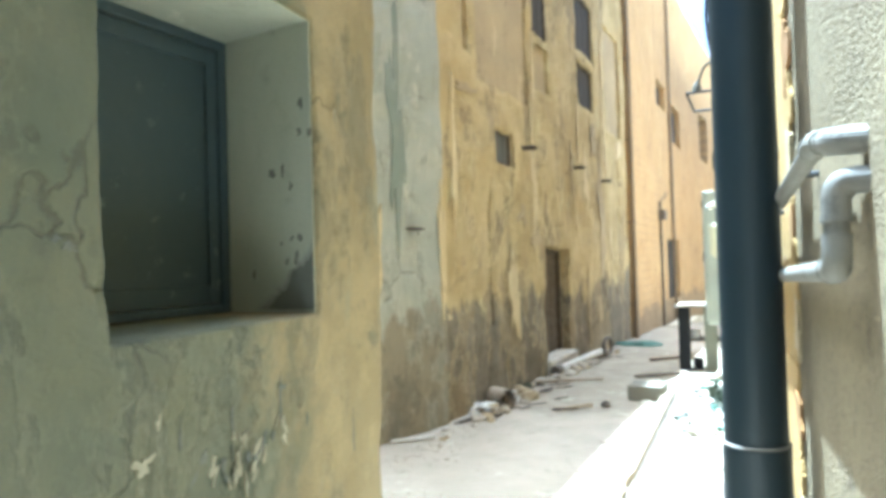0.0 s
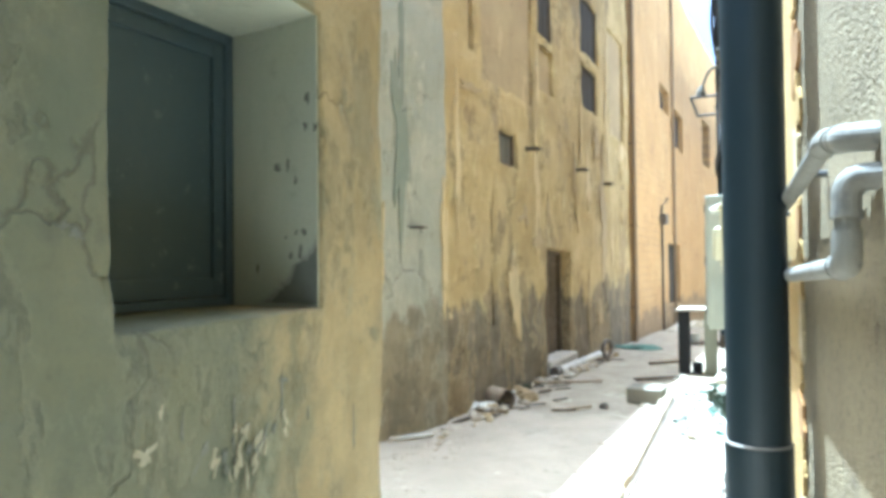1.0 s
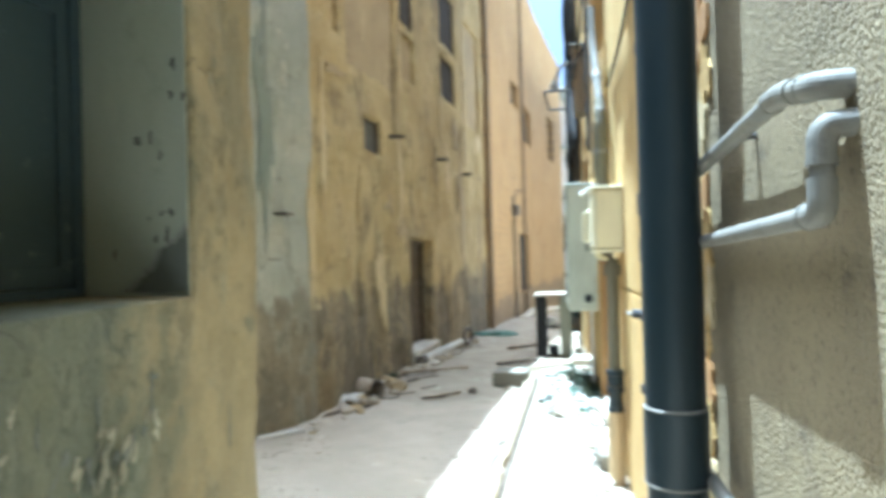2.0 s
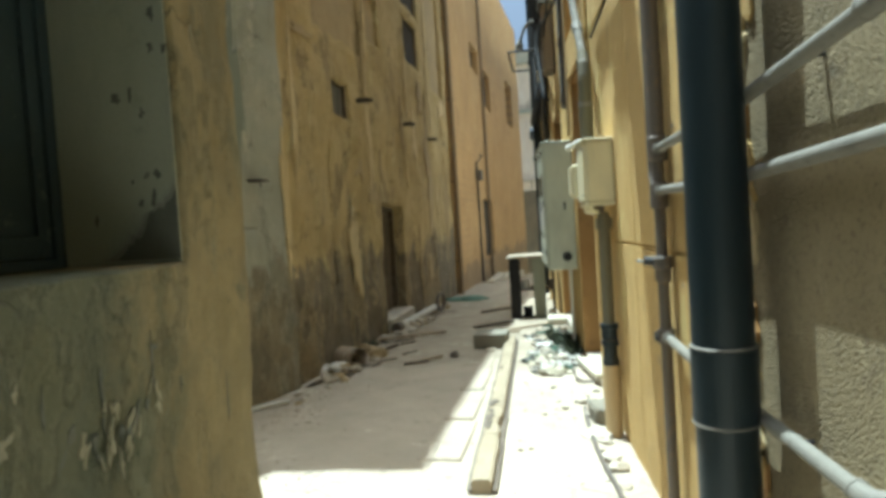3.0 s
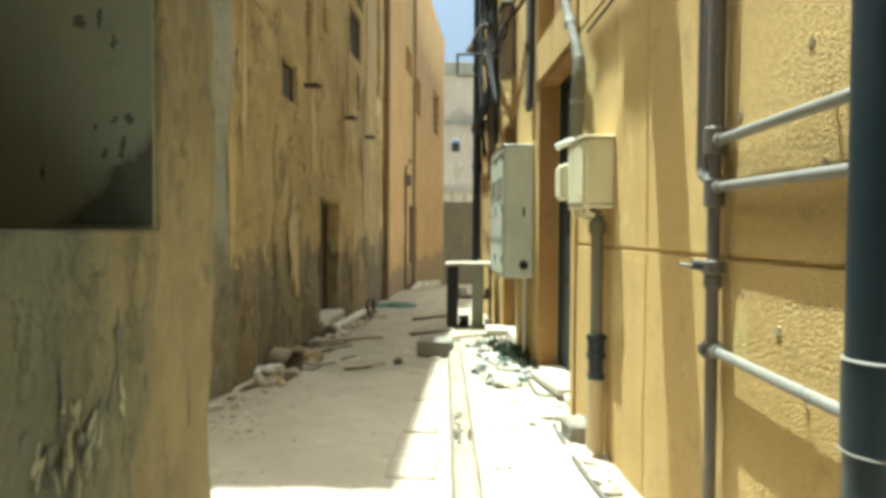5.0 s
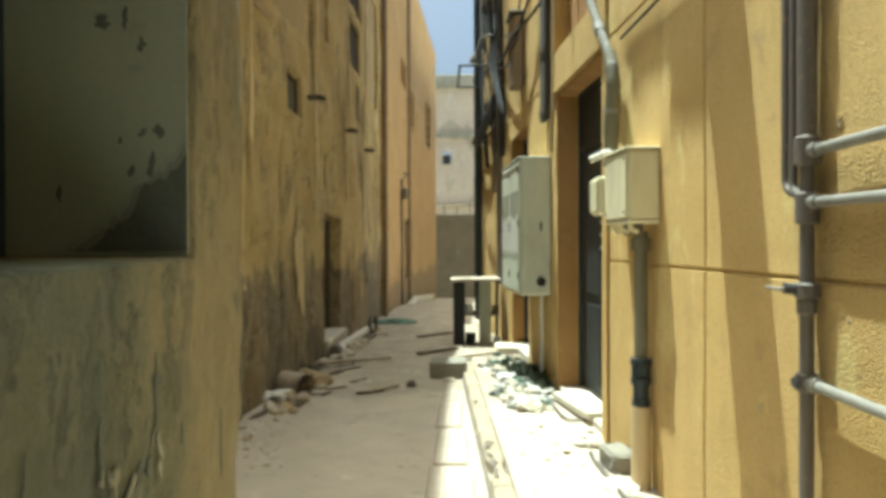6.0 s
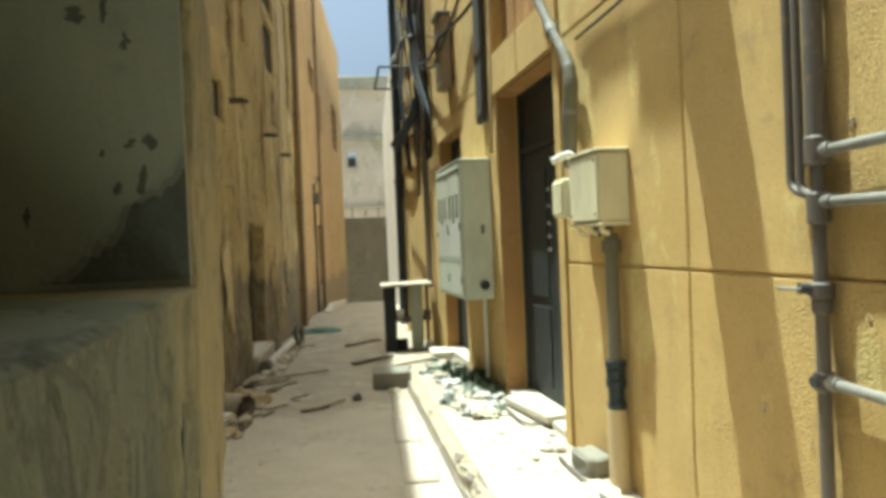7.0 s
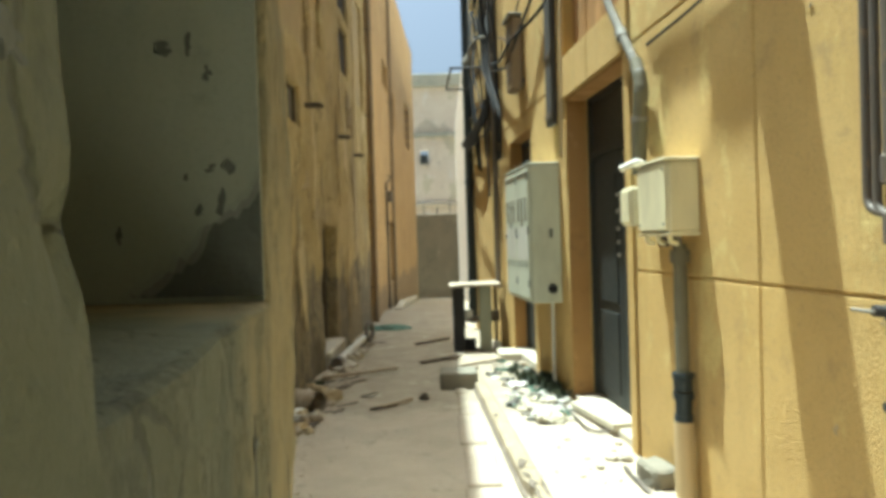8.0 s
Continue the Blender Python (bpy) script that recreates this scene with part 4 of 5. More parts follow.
part("valve", tube([rw(RY, RO, 1.025), rw(RY, RO + 0.05, 1.025)], 0.022, 12), IRON, riser)
for path, dip, r, er in (([rw(RY, RO, 1.89), rw(-3.06, 0.046, 1.972), rw(-3.225, 0.036, 1.95), rw(-3.26, -0.06, 1.945)], rw(-2.2, 0.05, 1.912), 0.021, 0.0245),
                         ([rw(RY, RO, 1.7), rw(-3.245, 0.046, 1.732), rw(-3.235, 0.042, 1.88), rw(-3.27, -0.06, 1.882)], rw(-2.2, 0.05, 1.695), 0.02, 0.0235),
                         ([rw(RY, RO, 1.025), rw(-2.95, 0.046, 1.0), rw(-2.97, -0.06, 1.0)], rw(-2.0, 0.05, 1.0), 0.021, 0.025)):
    c = empty("cross_pipe", "pale galvanised water pipe running along the yellow wall", "pipe", "cross pipes on the yellow wall")
    part("pipe", tube(rounded([path[0], dip] + path[1:], 0.05), r, 18), PIPE_GREY, c)
    for a, p, b in zip(path, path[1:], path[2:]):
        u, w = (a - p).normalized(), (b - p).normalized()
        part("elbow", tube(rounded([p + u * 0.06, p, p + w * 0.06], 0.05, 8), er, 18), PIPE_GREY, c)
        part("elbow_lip", tube([p + u * 0.056, p + u * 0.068], er * 1.07, 18), PIPE_GREY, c)
    part("union", tube([path[0] + (path[1] - path[0]).normalized() * 0.03, path[0] + (path[1] - path[0]).normalized() * 0.075], r * 1.35, 14), PIPE_GREY, c)
    for k in (0.35, 0.8):
        q = path[0].lerp(dip, k / 0.5) if k < 0.5 else dip.lerp(path[1], (k - 0.5) / 0.5)
        part("clip", tube([q, q + Vector((0.07, 0.006, 0))], 0.008, 8), IRON, c)

# added shade casters above the camera's view; only their wall shade is known
slab = empty("shade_slab", "unseen concrete slab added to shade the yellow wall", "balcony")
part("slab", boxed((-0.16, 0.002, 4.6), (0.27, 0.78, 4.72), 0.01, rw_frame(0.0)), CONCRETE, slab)
rail = empty("shade_rail", "unseen iron rail and cloth added to shade the yellow wall", "clothes rail")
part("rod", tube([rw(0.4, 0.6, 6.5), rw(1.95, 0.6, 6.62)], 0.009, 8), IRON, rail)
for y, z in ((0.43, 6.5), (1.9, 6.616)):
    part("arm", tube([rw(y, 0.0, z), rw(y, 0.62, z)], 0.009, 8), IRON, rail)


def shade_cloth(y0, y1, top, hem, seed):
    """A thin crumpled cloth over the rail; its wavy hem shapes the shade."""
    bm = bmesh.new()
    grid = []
    for i in range(13):
        y = y0 + (y1 - y0) * i / 12
        low = hem + 0.13 * noise.noise(Vector((i * 0.33, seed, 0))) + 0.05 * noise.noise(Vector((i * 0.9, seed, 2)))
        high = top + 0.06 * noise.noise(Vector((i * 0.3, seed, 7)))
        grid.append([bm.verts.new(rw(y, 0.6 + 0.012 * noise.noise(Vector((i * 0.7, j * 0.5, seed))), high + (low - high) * j / 6)) for j in range(7)])
    for p, q in zip(grid, grid[1:]):
        for j in range(6):
            bm.faces.new((p[j], p[j + 1], q[j + 1], q[j]))
    bmesh.ops.solidify(bm, geom=bm.faces[:], thickness=0.006)
    return smooth(part("cloth", bm, WHITE, rail))


shade_cloth(0.5, 1.02, 6.47, 5.84, 3.0)
shade_cloth(0.95, 1.74, 6.58, 6.22, 8.0)

# ---- cables, brackets and pipes high on the yellow house ----
def cable(points, r=0.012, label="black cable hanging on the yellow wall", material=None):
    c = tagged(smooth(part("cable", tube(rounded(points, 0.25, 4), r, 7), material or CABLE)), label, "cable", "cables on the yellow house")
    return c


rnd = random.Random(11)
for i in range(11):
    y = 6.9 + 0.16 * i + rnd.uniform(-0.05, 0.05)
    cable([rw(y, 0.04 + 0.02 * (i % 3), 8.1), rw(y + rnd.uniform(-0.2, 0.2), 0.1 + 0.05 * (i % 4), 5.6), rw(y + rnd.uniform(-0.3, 0.3), 0.06, 4.4), rw(y + rnd.uniform(-0.2, 0.2), 0.05, rnd.uniform(3.0, 3.9))], rnd.choice((0.012, 0.018, 0.026)))
for i in range(9):
    y, z = 7.5 + 0.32 * i, rnd.uniform(3.9, 5.6)
    cable([rw(y, 0.05, z + 1.6), rw(y + rnd.uniform(-0.3, 0.2), 0.14, z + 0.4), rw(y - rnd.uniform(0.3, 1.1), 0.12, z - 0.5), rw(y - rnd.uniform(0.5, 1.2), 0.06, max(2.9, z - 1.5))], rnd.choice((0.014, 0.02, 0.026)))
for i in range(5):
    cable([rw(10.6, 0.07 + 0.03 * i, 3.42 + 0.05 * i), rw(9.6, 0.2, 3.4 + 0.06 * i), rw(8.7, 0.16, 3.5 + 0.05 * i), rw(7.9, 0.08, 3.75 + 0.07 * i)], 0.026, "black cable of a sagging bundle on the yellow wall")
for i, z in enumerate((3.5, 4.05, 4.68, 5.3)):
    cable([rw(7.3, 0.06, z), rw(8.9, 0.1, z - 0.03), rw(10.4, 0.07, z + 0.02 * i)], 0.02, "dark iron stay between the pipes on the yellow wall", IRON)
cable([rw(3.6, 0.04, 4.25), rw(4.4, 0.06, 4.24), rw(5.3, 0.2, 4.2), rw(6.2, 0.16, 4.18), rw(7.7, 0.08, 4.5)], 0.02)
cable([rw(2.4, 0.05, 5.2), rw(4.4, 0.12, 4.4), rw(5.8, 0.16, 3.98), rw(7.2, 0.1, 4.3)], 0.016)
cable([rw(1.2, 0.03, 3.0), rw(0.4, 0.03, 3.02), rw(-0.9, 0.03, 3.2)], 0.01)
cable([rw(5.0, 0.05, 4.9), rw(5.8, 0.1, 4.35), rw(6.8, 0.06, 4.7)], 0.012)
cable([rw(3.3, 0.03, 8.0), rw(3.45, 0.03, 3.2), rw(3.5, 0.04, 2.5)], 0.02, "thin beige conduit beside the door", PIPE_BEIGE)
cable([rw(7.35, 0.07, 8.0), rw(7.35, 0.07, 0.9)], 0.05, "dark iron pipe on the yellow wall", PIPE_RUST)
cable([rw(8.1, 0.06, 8.0), rw(8.1, 0.06, 2.4)], 0.03, "thin dark iron pipe on the yellow wall", PIPE_RUST)
down_pipe(rw(10.3).x - 0.1, 10.3, 0.0, 8.2, 0.085, PIPE_BLACK, "dark drain pipe at the yellow house's far corner")
slit = empty("wall_shutter", "narrow dark shutter fixed high on the yellow wall", "shutter")
part("board", boxed((0, 0.004, 2.88), (0.26, 0.07, 4.9), 0.01, rw_frame(3.72)), HOLE, slit)
for zz in (2.95, 3.6, 4.3):
    part("batten", boxed((0.01, 0.071, zz), (0.25, 0.085, zz + 0.06), 0.004, rw_frame(3.72)), WOOD_DARK, slit)
ac = empty("wall_unit", "narrow slatted brown box with a grey cap on the yellow wall", "wall unit")
unit_at = rw_frame(5.35)
part("casing", boxed((0, 0.004, 3.62), (0.42, 0.16, 4.55), 0.03, unit_at), PIPE_BROWN, ac)
part("cap", boxed((-0.02, 0.006, 4.552), (0.44, 0.2, 4.6), 0.015, unit_at), WRAP, ac)
for i in range(8):
    part("slat", boxed((0.05, 0.161, 3.75 + 0.09 * i), (0.37, 0.17, 3.79 + 0.09 * i), 0.002, unit_at), PIPE_RUST, ac)
for z in (3.7, 4.4):
    part("strap", boxed((-0.05, 0.002, z), (0.47, 0.012, z + 0.04), 0.002, unit_at), IRON, ac)
awning = empty("awning", "empty dark iron awning frame jutting over the alley", "awning frame")
A, B, C, D = Vector((0.78, 8.5, 4.68)), Vector((1.37, 8.5, 4.68)), Vector((0.72, 10.2, 4.68)), Vector((1.24, 10.2, 4.68))
for p, q in ((A, B), (A, C), (C, D), (B, rw(7.4, 0.05, 4.68))):
    part("bar", tube([p, q], 0.022, 8), IRON, awning)
lamp = empty("lamp_arm", "curved grey lamp arm on the yellow wall", "lamp")
part("arm", tube(rounded([rw(7.7, 0.0, 4.6), rw(7.7, 0.12, 5.0), rw(7.8, 0.3, 4.95), rw(7.85, 0.4, 4.7)], 0.2), 0.025, 10), PIPE_GREY, lamp)
part("head", tube([rw(7.85, 0.4, 4.72), rw(7.86, 0.42, 4.62), rw(7.87, 0.43, 4.55)], [0.03, 0.07, 0.08], 12), PIPE_GREY, lamp)

# far block: ledges and small windows
for x, z in ((-0.35, 6.6), (2.2, 5.2)):
    w = empty("window")
    w.parent = far_house
    part("pane", boxed((x - 0.25, 40.93, z), (x + 0.25, 40.975, z + 0.6), 0.01), GLASS, w)
    part("sill", boxed((x - 0.3, 40.85, z - 0.07), (x + 0.3, 40.99, z - 0.003), 0.01), CONCRETE, w)
rnd = random.Random(41)
for i in range(14):
    flake("plaster_scar", far_house, (CHALK, CONCRETE)[i % 2], (rnd.uniform(-2.2, 3.2), 40.995, rnd.uniform(3.6, 11.0)), (rnd.uniform(0.2, 0.7), 0, 0), (0, 0, rnd.uniform(0.15, 0.6)), 0.02, i + 820, 22, 0.9)
part("ledge", boxed((-6.0, 40.7, 3.9), (9.0, 40.96, 4.1), 0.03), CONCRETE, far_house)
for i in range(5):
    part("roof_post", tube([(-1.0 + 0.7 * i, 34.1, 3.1), (-1.0 + 0.7 * i, 34.1, 3.5 + 0.2 * (i % 2))], 0.025, 6), IRON, end_wall)

# ---- workbench by the wall ----
bench = empty("workbench", "improvised workbench with a pale warped top and mismatched sides", "table")
top = bmesh.new()
block(top, (0.64, 7.0, 0.965), (1.42, 7.75, 1.0), 0.01)
bmesh.ops.subdivide_edges(top, edges=top.edges[:], cuts=3)
for vv in top.verts:
    vv.co.z += 0.02 * noise.noise(vv.co * 3.0) - 0.03 * (1.42 - vv.co.x)
    vv.co.x += 0.03 * noise.noise(vv.co * 5.0 + Vector((4, 0, 0)))
part("top", top, STONE, bench, "pale warped board top")
part("side", boxed((0.68, 7.1, -0.06), (0.86, 7.16, 0.95), 0.006), CABLE, bench, "black side board")
part("side", boxed((0.68, 7.17, -0.06), (0.71, 7.7, 0.95), 0.006), CABLE, bench)
part("front_board", boxed((1.08, 7.06, -0.06), (1.27, 7.1, 0.965), 0.006), BENCH_BOARD, bench, "pale grey-green board")
part("leg", boxed((1.36, 7.64, -0.1), (1.41, 7.7, 0.97), 0.006), WOOD_DARK, bench)
part("shelf", boxed((0.72, 7.12, 0.4), (1.4, 7.68, 0.43), 0.004), WOOD_DARK, bench)
for i, (x, y, z, w) in enumerate(((0.92, 7.25, 0.43, 0.16), (1.35, 7.3, 0.43, 0.14), (0.95, 7.3, -0.07, 0.2), (1.36, 7.2, -0.07, 0.15))):
    t = tagged(part("tin", tube([(x, y, z), (x, y, z + w * 0.9)], w * 0.42, 14), (WHITE, PIPE_RUST, CABLE, WHITE)[i]), "old paint tin kept under the workbench", "tin", "tins under the workbench")

# ---- low concrete strip along the sunlit side ----
strip = empty("drain_strip", "low broken concrete drain strip along the alley", "drain")
y, k = 4.62, 0
while y > -0.45:
    ln = (1.35, 0.9, 1.2, 0.75, 0.95)[k % 5]
    e = max(-0.46, y - ln)
    bm = bmesh.new()
    cx = lambda yy: 0.888 + (4.62 - yy) * 0.0505
    n = 8
    rows = []
    for i in range(n + 1):
        yy = y - 0.006 + (e + 0.006 - y + 0.006) * i / n
        w = 0.064 + 0.012 * noise.noise(Vector((yy * 3, 1, 0))) - (0.03 if k == 3 and 2 < i < 6 else 0)
        h = 0.085 + 0.01 * noise.noise(Vector((yy * 2, 7, 0)))
        x = cx(yy)
        rows.append([bm.verts.new(p) for p in ((x - w, yy, -0.03), (x - w, yy, h - 0.015), (x - w + 0.02, yy, h), (x + w - 0.02, yy, h), (x + w, yy, h - 0.015), (x + w, yy, -0.03))])
    for p, q in zip(rows, rows[1:]):
        for i in range(5):
            bm.faces.new((p[i], p[i + 1], q[i + 1], q[i]))
    bm.faces.new(rows[0][::-1])
    bm.faces.new(rows[-1])
    bmesh.ops.recalc_face_normals(bm, faces=bm.faces[:])
    part("segment", bm, TAN, strip)
    # flat dark strips stand for the shadowed gaps along both sides
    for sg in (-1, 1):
        part("gap_shade", slab_of([(cx(y) + sg * 0.058, y, 0.02), (cx(y) + sg * 0.094, y, 0.02), (cx(e) + sg * 0.09, e, 0.02), (cx(e) + sg * 0.058, e, 0.02)], 0.004), GAP_SHADE_SACKING, strip)
    y, k = e, k + 1
# flat dark flakes stand for the shade inside broken hollows
for i, (yy, w, h) in enumerate(((1.25, 0.03, 0.07), (1.0, 0.022, 0.05), (0.82, 0.026, 0.06), (0.62, 0.02, 0.08), (2.6, 0.016, 0.04))):
    flake("hole_shade", strip, GAP_SHADE_SACKING, (0.888 + (4.62 - yy) * 0.0505 - 0.025, yy, 0.094), (w, 0, 0), (0, h, 0), 0.003, i + 900, 16, 0.9)
for i in range(5):
    a = 0.1 + 0.95 * i
    s = tagged(part("paving_slab", boxed((0.62 + 0.02 * (i % 2), a, -0.06), (0.93 - 0.045 * i, a + 0.9, 0.017 + 0.004 * (i % 3)), 0.012), DUST), "dusty worn paving slab set in the alley", "paving slab", "paving slabs")

# ---- loose things on the ground ----
def stone(x, y, size, seed, material=None, label="broken pale stone lying in the dust", group="broken stones on the ground", turn=0.0, name="stone"):
    ob = part(name, lump(size, seed), material or STONE)
    ob.location, ob.rotation_euler = (x, y, ground_z(y) - 0.006), (0, 0, turn)
    return tagged(ob, label, "stone", group)


blk = tagged(part("concrete_block", boxed((0.46, 4.1, 0.0), (0.88, 4.5, 0.19), 0.015), GREYWALL), "grey concrete block lying at the sunlit edge", "block")
bm = bmesh.new()
block(bm, (-0.085, -0.14, 0.0), (0.085, 0.14, 0.15), 0.02)
bmesh.ops.subdivide_edges(bm, edges=bm.edges[:], cuts=2)
for vv in bm.verts:
    vv.co += 0.022 * noise.noise_vector(vv.co * 9.0)
    vv.co.z = max(vv.co.z, 0.0)
chunk = part("concrete_chunk", bm, GREYWALL)
chunk.location, chunk.rotation_euler = (1.91, 1.0, -0.005), (0, 0, 0.25)
tagged(chunk, "broken concrete chunk against the yellow wall", "stone")
stone(1.86, 0.62, (0.2, 0.3, 0.06), 9, CONCRETE, turn=0.2)
step_slab = empty("step_slab", "white stone slab loose before the steel door", "slab", at=(0, 0, 0))
part("slab", boxed((-0.5, -0.12, 0.03), (0.5, 0.12, 0.1), 0.01, Matrix.Translation((1.93, 2.6, 0.0)) @ Matrix.Rotation(radians(100), 4, "Z") @ Matrix.Rotation(radians(2), 4, "Y")), CHALK, step_slab)
part("bed", boxed((-0.45, -0.1, -0.02), (0.45, 0.1, 0.028), 0.008, Matrix.Translation((1.95, 2.6, 0.0)) @ Matrix.Rotation(radians(100), 4, "Z")), CONCRETE, step_slab)
tagged(part("door_step", boxed((1.3, 6.1, -0.1), (1.72, 6.6, 0.06), 0.015), CHALK), "pale stone step before the second door", "step")
tagged(smooth(part("iron_rod", tube(rounded([(1.66, 3.35, 0.02), (1.72, 2.3, 0.03), (1.78, 2.18, 0.03), (2.02, 2.2, 0.035), (2.06, 2.3, 0.035)], 0.06), 0.012, 8), PIPE_RUST)), "bent iron rod frame on the ground by the slab", "rod")
tagged(smooth(part("hose", tube(rounded([(1.78, 1.3, 0.02), (1.8, 0.75, 0.02), (1.86, 0.1, 0.02), (1.95, -0.5, 0.02), (2.0, -1.4, 0.02)], 0.2), 0.016, 8), PIPE_RUST)), "dusty hose lying along the yellow wall", "hose")

pvc = empty("plastic_pipe", "length of pale plastic pipe lying by the old wall", "pipe")
part("pipe", tube([(-0.93, 5.7, 0.07), (-0.84, 8.1, 0.06)], 0.055, 16), WHITE, pvc)
part("socket", tube([(-0.932, 5.62, 0.075), (-0.925, 5.84, 0.075)], 0.075, 16), PIPE_RUST, pvc)
tyre = empty("worn_ring", "worn brown rubber ring leaning by the pipe", "ring")
bmr = tube([Vector((-0.76 + 0.03 * math.cos(a) * 1.2, 8.35 + 0.17 * math.cos(a), 0.13 + 0.15 * math.sin(a))) for a in [2 * math.pi * i / 20 for i in range(21)]], 0.035, 8, caps=False)
part("ring", bmr, PIPE_RUST, tyre)
roll = empty("mat_roll", "tan rolled-up matting lying by the old wall", "roll")
part("roll", tube([(-1.0, 3.33, 0.12), (-0.74, 3.12, 0.12)], 0.115, 20, caps=False), WOOD, roll)
part("inner_layer", tube([(-0.995, 3.325, 0.12), (-0.745, 3.125, 0.12)], 0.075, 16, caps=False), WOOD, roll)
part("core", tube([(-0.99, 3.32, 0.12), (-0.755, 3.135, 0.12)], 0.04, 12), WOOD_DARK, roll)


def stick(a, b, w, t, material, label):
    a, b = Vector(a), Vector(b)
    d = b - a
    m = Matrix.Translation(a) @ d.to_track_quat("X", "Z").to_matrix().to_4x4()
    return tagged(part("plank", boxed((0, -w / 2, 0), (d.length, w / 2, t), 0.004, m), material), label, "plank", "planks and sticks on the ground")


stick((-0.98, 4.82, 0.03), (-0.1, 5.18, 0.05), 0.07, 0.035, WOOD, "bleached plank lying across the dust")
stick((-0.12, 3.35, 0.0), (0.16, 3.55, 0.03), 0.05, 0.03, WOOD, "short splintered stick in the dust")
stick((-0.25, 3.3, 0.0), (0.02, 3.4, 0.01), 0.04, 0.02, WOOD_DARK, "dark splintered stick in the dust")
stick((0.05, 8.1, -0.08), (0.6, 8.6, -0.07), 0.09, 0.03, WOOD_DARK, "dark plank lying in the shade")
stick((0.2, 6.0, -0.03), (0.75, 6.45, -0.02), 0.1, 0.03, WOOD_DARK, "dark plank lying in the shade")
stick((0.7, 5.6, -0.02), (1.35, 6.1, -0.02), 0.06, 0.03, WOOD, "bleached plank lying near the bench")
stick((0.55, 5.2, 0.0), (0.95, 5.3, 0.01), 0.08, 0.03, WOOD, "bleached plank lying near the block")
stick((-1.3, 1.35, 0.0), (-0.95, 1.62, 0.02), 0.06, 0.025, WHITE, "pale strip lying by the annex wall")
stick((-1.0, 2.3, 0.0), (-0.75, 3.2, 0.02), 0.05, 0.03, WOOD_DARK, "dark stick along the old wall")
cloth = part("green_cloth", lump((0.75, 0.6, 0.12), 21, 0.5, 3), GREEN)
cloth.location = (-0.68, 10.7, ground_z(10.7) - 0.01)
tagged(cloth, "crumpled faded green cloth by the old wall", "cloth")
bag = part("plastic_bag", lump((0.3, 0.2, 0.1), 24, 0.6, 3), WHITE)
bag.location = (-0.98, 2.95, 0.0)
tagged(bag, "crumpled white plastic bag by the old wall", "bag")
stone(0.29, 3.66, (0.1, 0.09, 0.09), 5, PIPE_RUST, "small dark stone in the open dust")
rnd = random.Random(3)
for i in range(96):
    y = rnd.choice((rnd.uniform(1.6, 9.5), rnd.uniform(2.4, 4.4), rnd.uniform(5.2, 7.4)))
    r = rnd.uniform(0.05, 0.17) * (1.2 if 2.4 < y < 8.5 else 0.6)
    stone(rnd.uniform(-1.05, -0.72) + r * 0.2, y, (r, r * rnd.uniform(0.7, 1.3), r * rnd.uniform(0.4, 0.8)), 40 + i, (STONE, CONCRETE, PATCH)[i % 3], "broken lump of fallen plaster along the old wall", "fallen plaster along the old wall", rnd.uniform(0, 6))
for i in range(22):
    r = rnd.uniform(0.025, 0.07)
    stone(rnd.uniform(1.1, 1.95), rnd.uniform(0.2, 3.0), (r, r, r * 0.6), 90 + i, CONCRETE, "small pale stone on the sunlit ground", "small stones on the sunlit ground", rnd.uniform(0, 6))
for i in range(14):
    r = rnd.uniform(0.02, 0.05)
    stone(rnd.uniform(-0.8, 0.8), rnd.uniform(0.2, 4.5), (r, r * 1.3, r * 0.5), 120 + i, STONE, "small stone in the shaded dust", "small stones in the shaded dust", rnd.uniform(0, 6))

for i in range(16):
    y = rnd.uniform(-0.7, 1.6)
    r = rnd.uniform(0.03, 0.1)
    stone(2.02 - 0.085 * y - rnd.uniform(0.02, 0.16), y, (r, r * 1.3, r * 0.6), 150 + i, (CONCRETE, STONE, CONCRETE)[i % 3], "fallen lump at the foot of the yellow wall", "fallen lumps at the yellow wall", rnd.uniform(0, 6))

# dark litter along the old wall
for i in range(46):
    y = rnd.choice((rnd.uniform(2.2, 5.0), rnd.uniform(4.0, 9.0)))
    x, a, ln = -1.02 + abs(rnd.gauss(0.08, 0.2)), rnd.uniform(0, 3.14), rnd.uniform(0.08, 0.3)
    z = ground_z(y) + 0.012
    stick((x, y, z), (min(x + ln * abs(math.cos(a)), 0.1), y + ln * math.sin(a), z + rnd.uniform(0.0, 0.04)), rnd.uniform(0.012, 0.04), rnd.uniform(0.008, 0.02), (WOOD_DARK, WOOD, PIPE_RUST, WOOD_DARK)[i % 4], "splintered stick among the litter along the old wall")

# rubbish heap before the doors
def scrap(x, y, size, seed, material, label, group):
    bm = bmesh.new()
    bmesh.ops.create_grid(bm, x_segments=7, y_segments=7, size=0.5)
    off = Vector((seed * 1.7, seed * 0.9, seed))
    for vv in bm.verts:
        p = vv.co.copy()
        vv.co = Vector((p.x * size + 0.3 * size * noise.noise(p * 3 + off), p.y * size + 0.3 * size * noise.noise(p * 3 + off * 2), abs(noise.noise(p * 2.6 + off * 3)) * size * 0.5))
    bmesh.ops.solidify(bm, geom=bm.faces[:], thickness=0.004)
    ob = part("crumpled_sheet", bm, material)
    ob.location, ob.rotation_euler = (x, y, ground_z(y) + 0.003), (0, 0, seed)
    return tagged(ob, label, "rubbish", group)


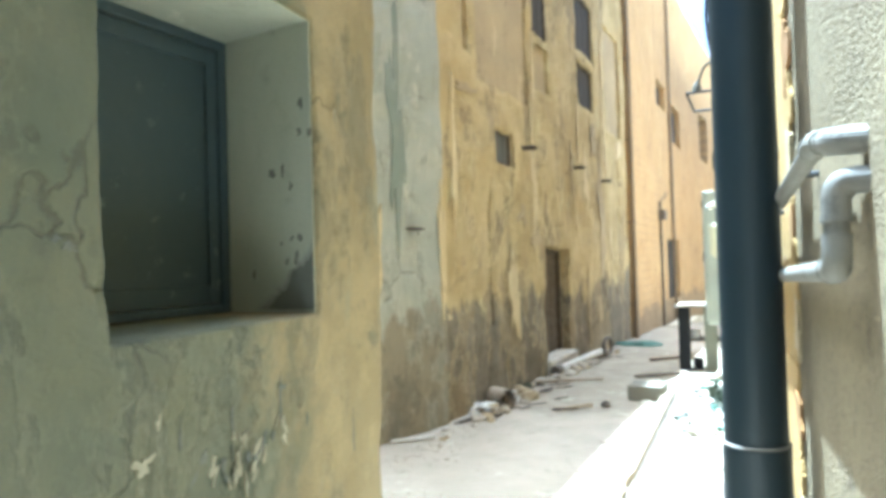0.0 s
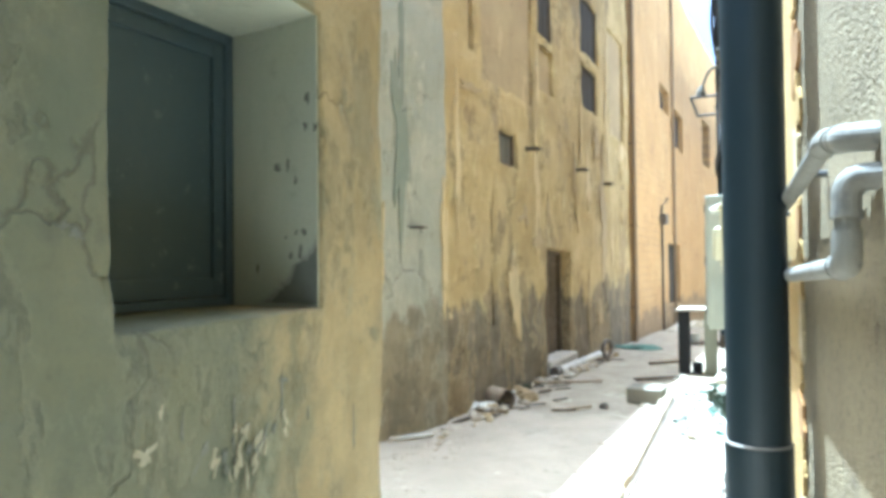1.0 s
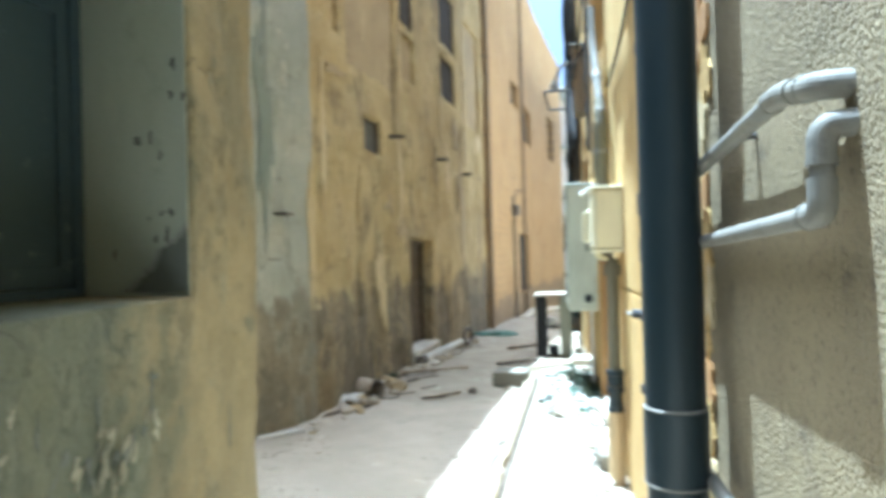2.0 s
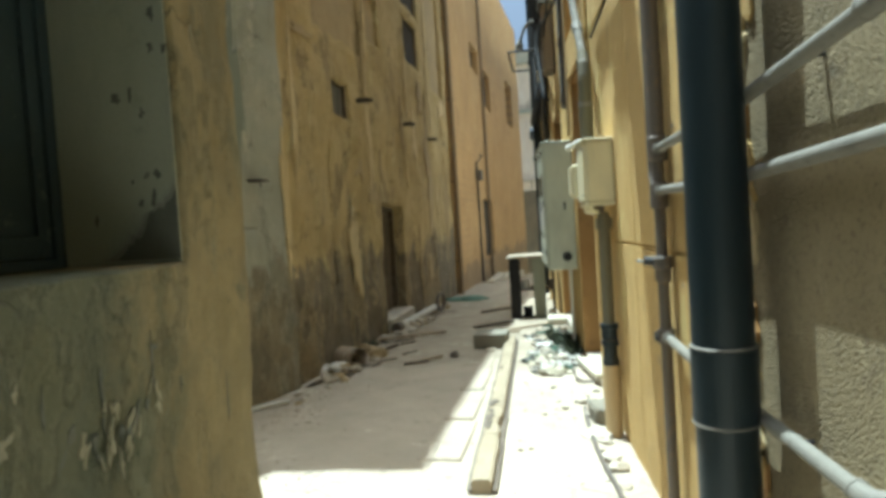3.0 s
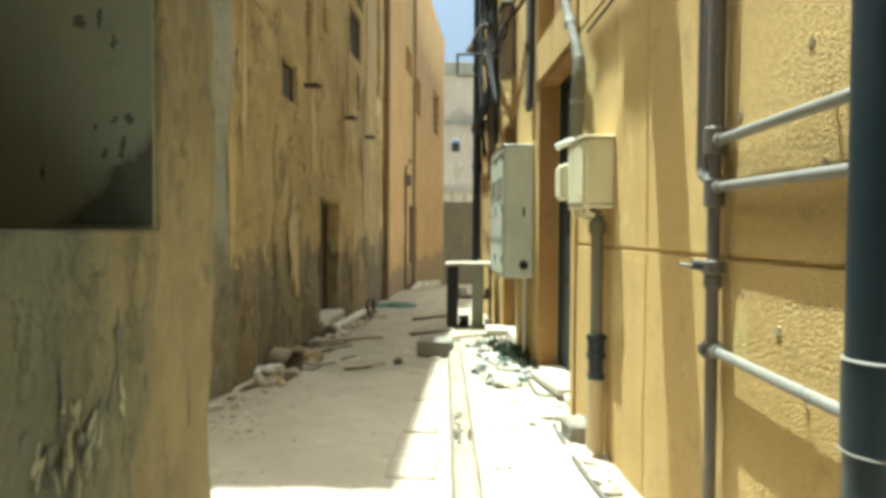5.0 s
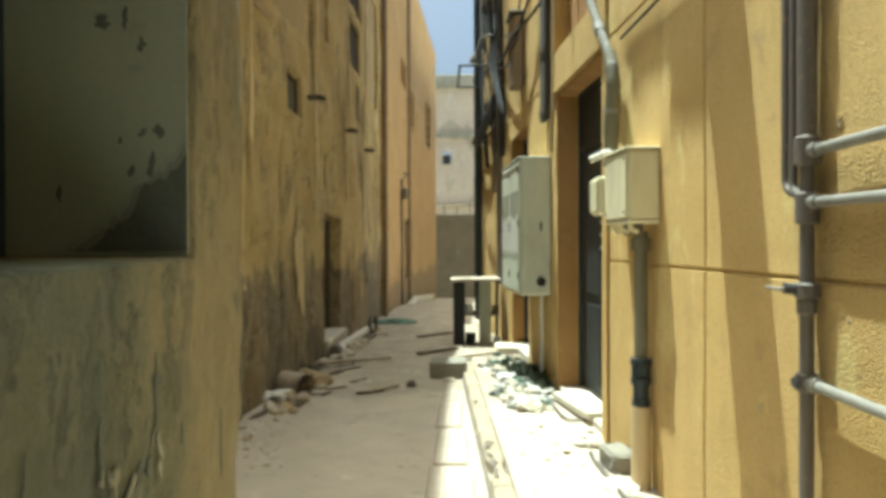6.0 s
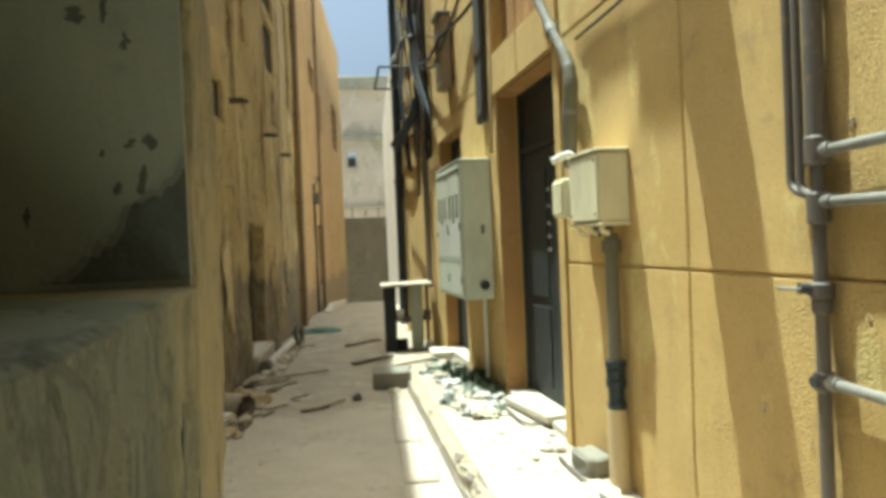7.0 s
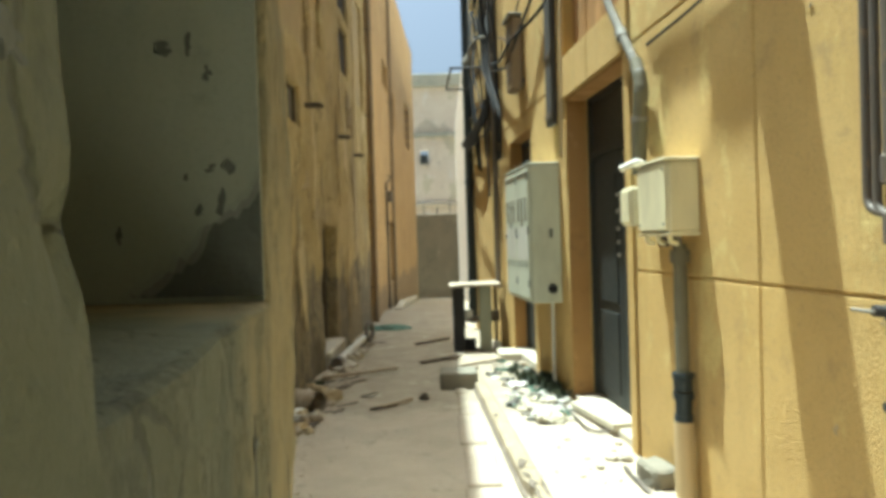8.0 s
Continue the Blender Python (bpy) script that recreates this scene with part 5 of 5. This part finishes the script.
for i in range(105):
    x, y = rnd.gauss(1.48, 0.16), min(max(rnd.gauss(4.1, 0.95), 2.7), 6.0)
    x = min(max(x, 1.12), 1.72)
    kind = i % 5
    scrap(x, y, rnd.uniform(0.05, 0.13) * (2.0 if i % 9 == 0 else 1.0), 200 + i, (WHITE, CHALK, GAP_SHADE_SACKING, BOARD_GREY, GREEN)[kind], ("crumpled white plastic sheet in the rubbish heap", "torn paper in the rubbish heap", "dark crumpled sacking in the rubbish heap", "grey crumpled sacking in the rubbish heap", "faded green plastic scrap in the rubbish heap")[kind], "rubbish heap by the yellow wall")
for i in range(15):
    scrap(rnd.uniform(1.2, 1.66), rnd.uniform(2.85, 3.9), rnd.uniform(0.11, 0.2), 320 + i, (WHITE, WHITE, CHALK, BOARD_GREY)[i % 4], "torn white plastic sheeting crumpled in the rubbish heap", "rubbish heap by the yellow wall")
for i in range(16):
    r = rnd.uniform(0.06, 0.14)
    stone(min(max(rnd.gauss(1.45, 0.2), 1.1), 1.7), rnd.gauss(4.3, 0.9), (r, r * 1.2, r * 0.7), 240 + i, (CONCRETE, STONE)[i % 2], "broken concrete lump in the rubbish heap", "lumps in the rubbish heap", rnd.uniform(0, 6))


def weed(x, y, seed, size):
    r = random.Random(seed)
    bm = bmesh.new()
    for i in range(46):
        a, lean, ln = r.uniform(0, 6.28), r.uniform(0.2, 1.0), size * r.uniform(0.4, 1.0)
        d, sd = Vector((math.cos(a) * lean, math.sin(a) * lean, 1)).normalized(), Vector((-math.sin(a), math.cos(a), 0))
        base = Vector((r.uniform(-0.06, 0.06), r.uniform(-0.06, 0.06), 0))
        w = ln * 0.13
        p = [base + d * ln * k + Vector((0, 0, -ln * 0.35 * k * k * lean)) for k in (0.1, 0.45, 0.75, 1.0)]
        ws = (w * 0.3, w, w * 0.8, 0.001)
        rows = [(bm.verts.new(q - sd * v), bm.verts.new(q + sd * v)) for q, v in zip(p, ws)]
        for (a0, a1), (b0, b1) in zip(rows, rows[1:]):
            bm.faces.new((a0, a1, b1, b0))
    ob = part("weed", bm, LEAF)
    ob.location = (x, y, ground_z(y) - 0.01)
    return tagged(ob, "dusty green weed growing in the rubbish", "plant", "weeds in the rubbish")


for i, (x, y, sz) in enumerate(((1.64, 3.95, 0.26), (1.55, 4.2, 0.2), (1.45, 4.6, 0.2), (1.7, 3.5, 0.2), (1.4, 5.0, 0.2), (1.68, 4.1, 0.26), (1.68, 3.7, 0.22), (1.5, 4.4, 0.22), (-0.95, 7.4, 0.2), (-0.98, 4.4, 0.18))):
    weed(x, y, 300 + i, sz)

# grit over the alley floor
def grit(count, seed):
    r = random.Random(seed)
    verts, faces = [], []
    for i in range(count):
        x, y = r.uniform(-1.0, 2.0), r.uniform(-0.6, 11.0)
        if x > 2.0 - 0.085 * y:
            continue
        if r.random() < 0.55:
            x = -1.02 + abs(r.gauss(0, 0.22))
        s = r.uniform(0.005, 0.015)
        z, b = ground_z(y) + 0.004, len(verts)
        a = r.uniform(0, 6.28)
        for k in range(4):
            verts.append((x + s * math.cos(a + k * 1.57) * r.uniform(0.6, 1.4), y + s * math.sin(a + k * 1.57) * r.uniform(0.6, 1.4), z - 0.008))
        verts.append((x, y, z + s * r.uniform(0.5, 1.0)))
        faces += [(b + k, b + (k + 1) % 4, b + 4) for k in range(4)]
    me = bpy.data.meshes.new("grit")
    me.from_pydata(verts, [], faces)
    me.materials.append(STONE)
    tagged(new("grit", me), "loose grit and chips over the alley floor", "gravel", kind="stuff")


grit(1500, 8)
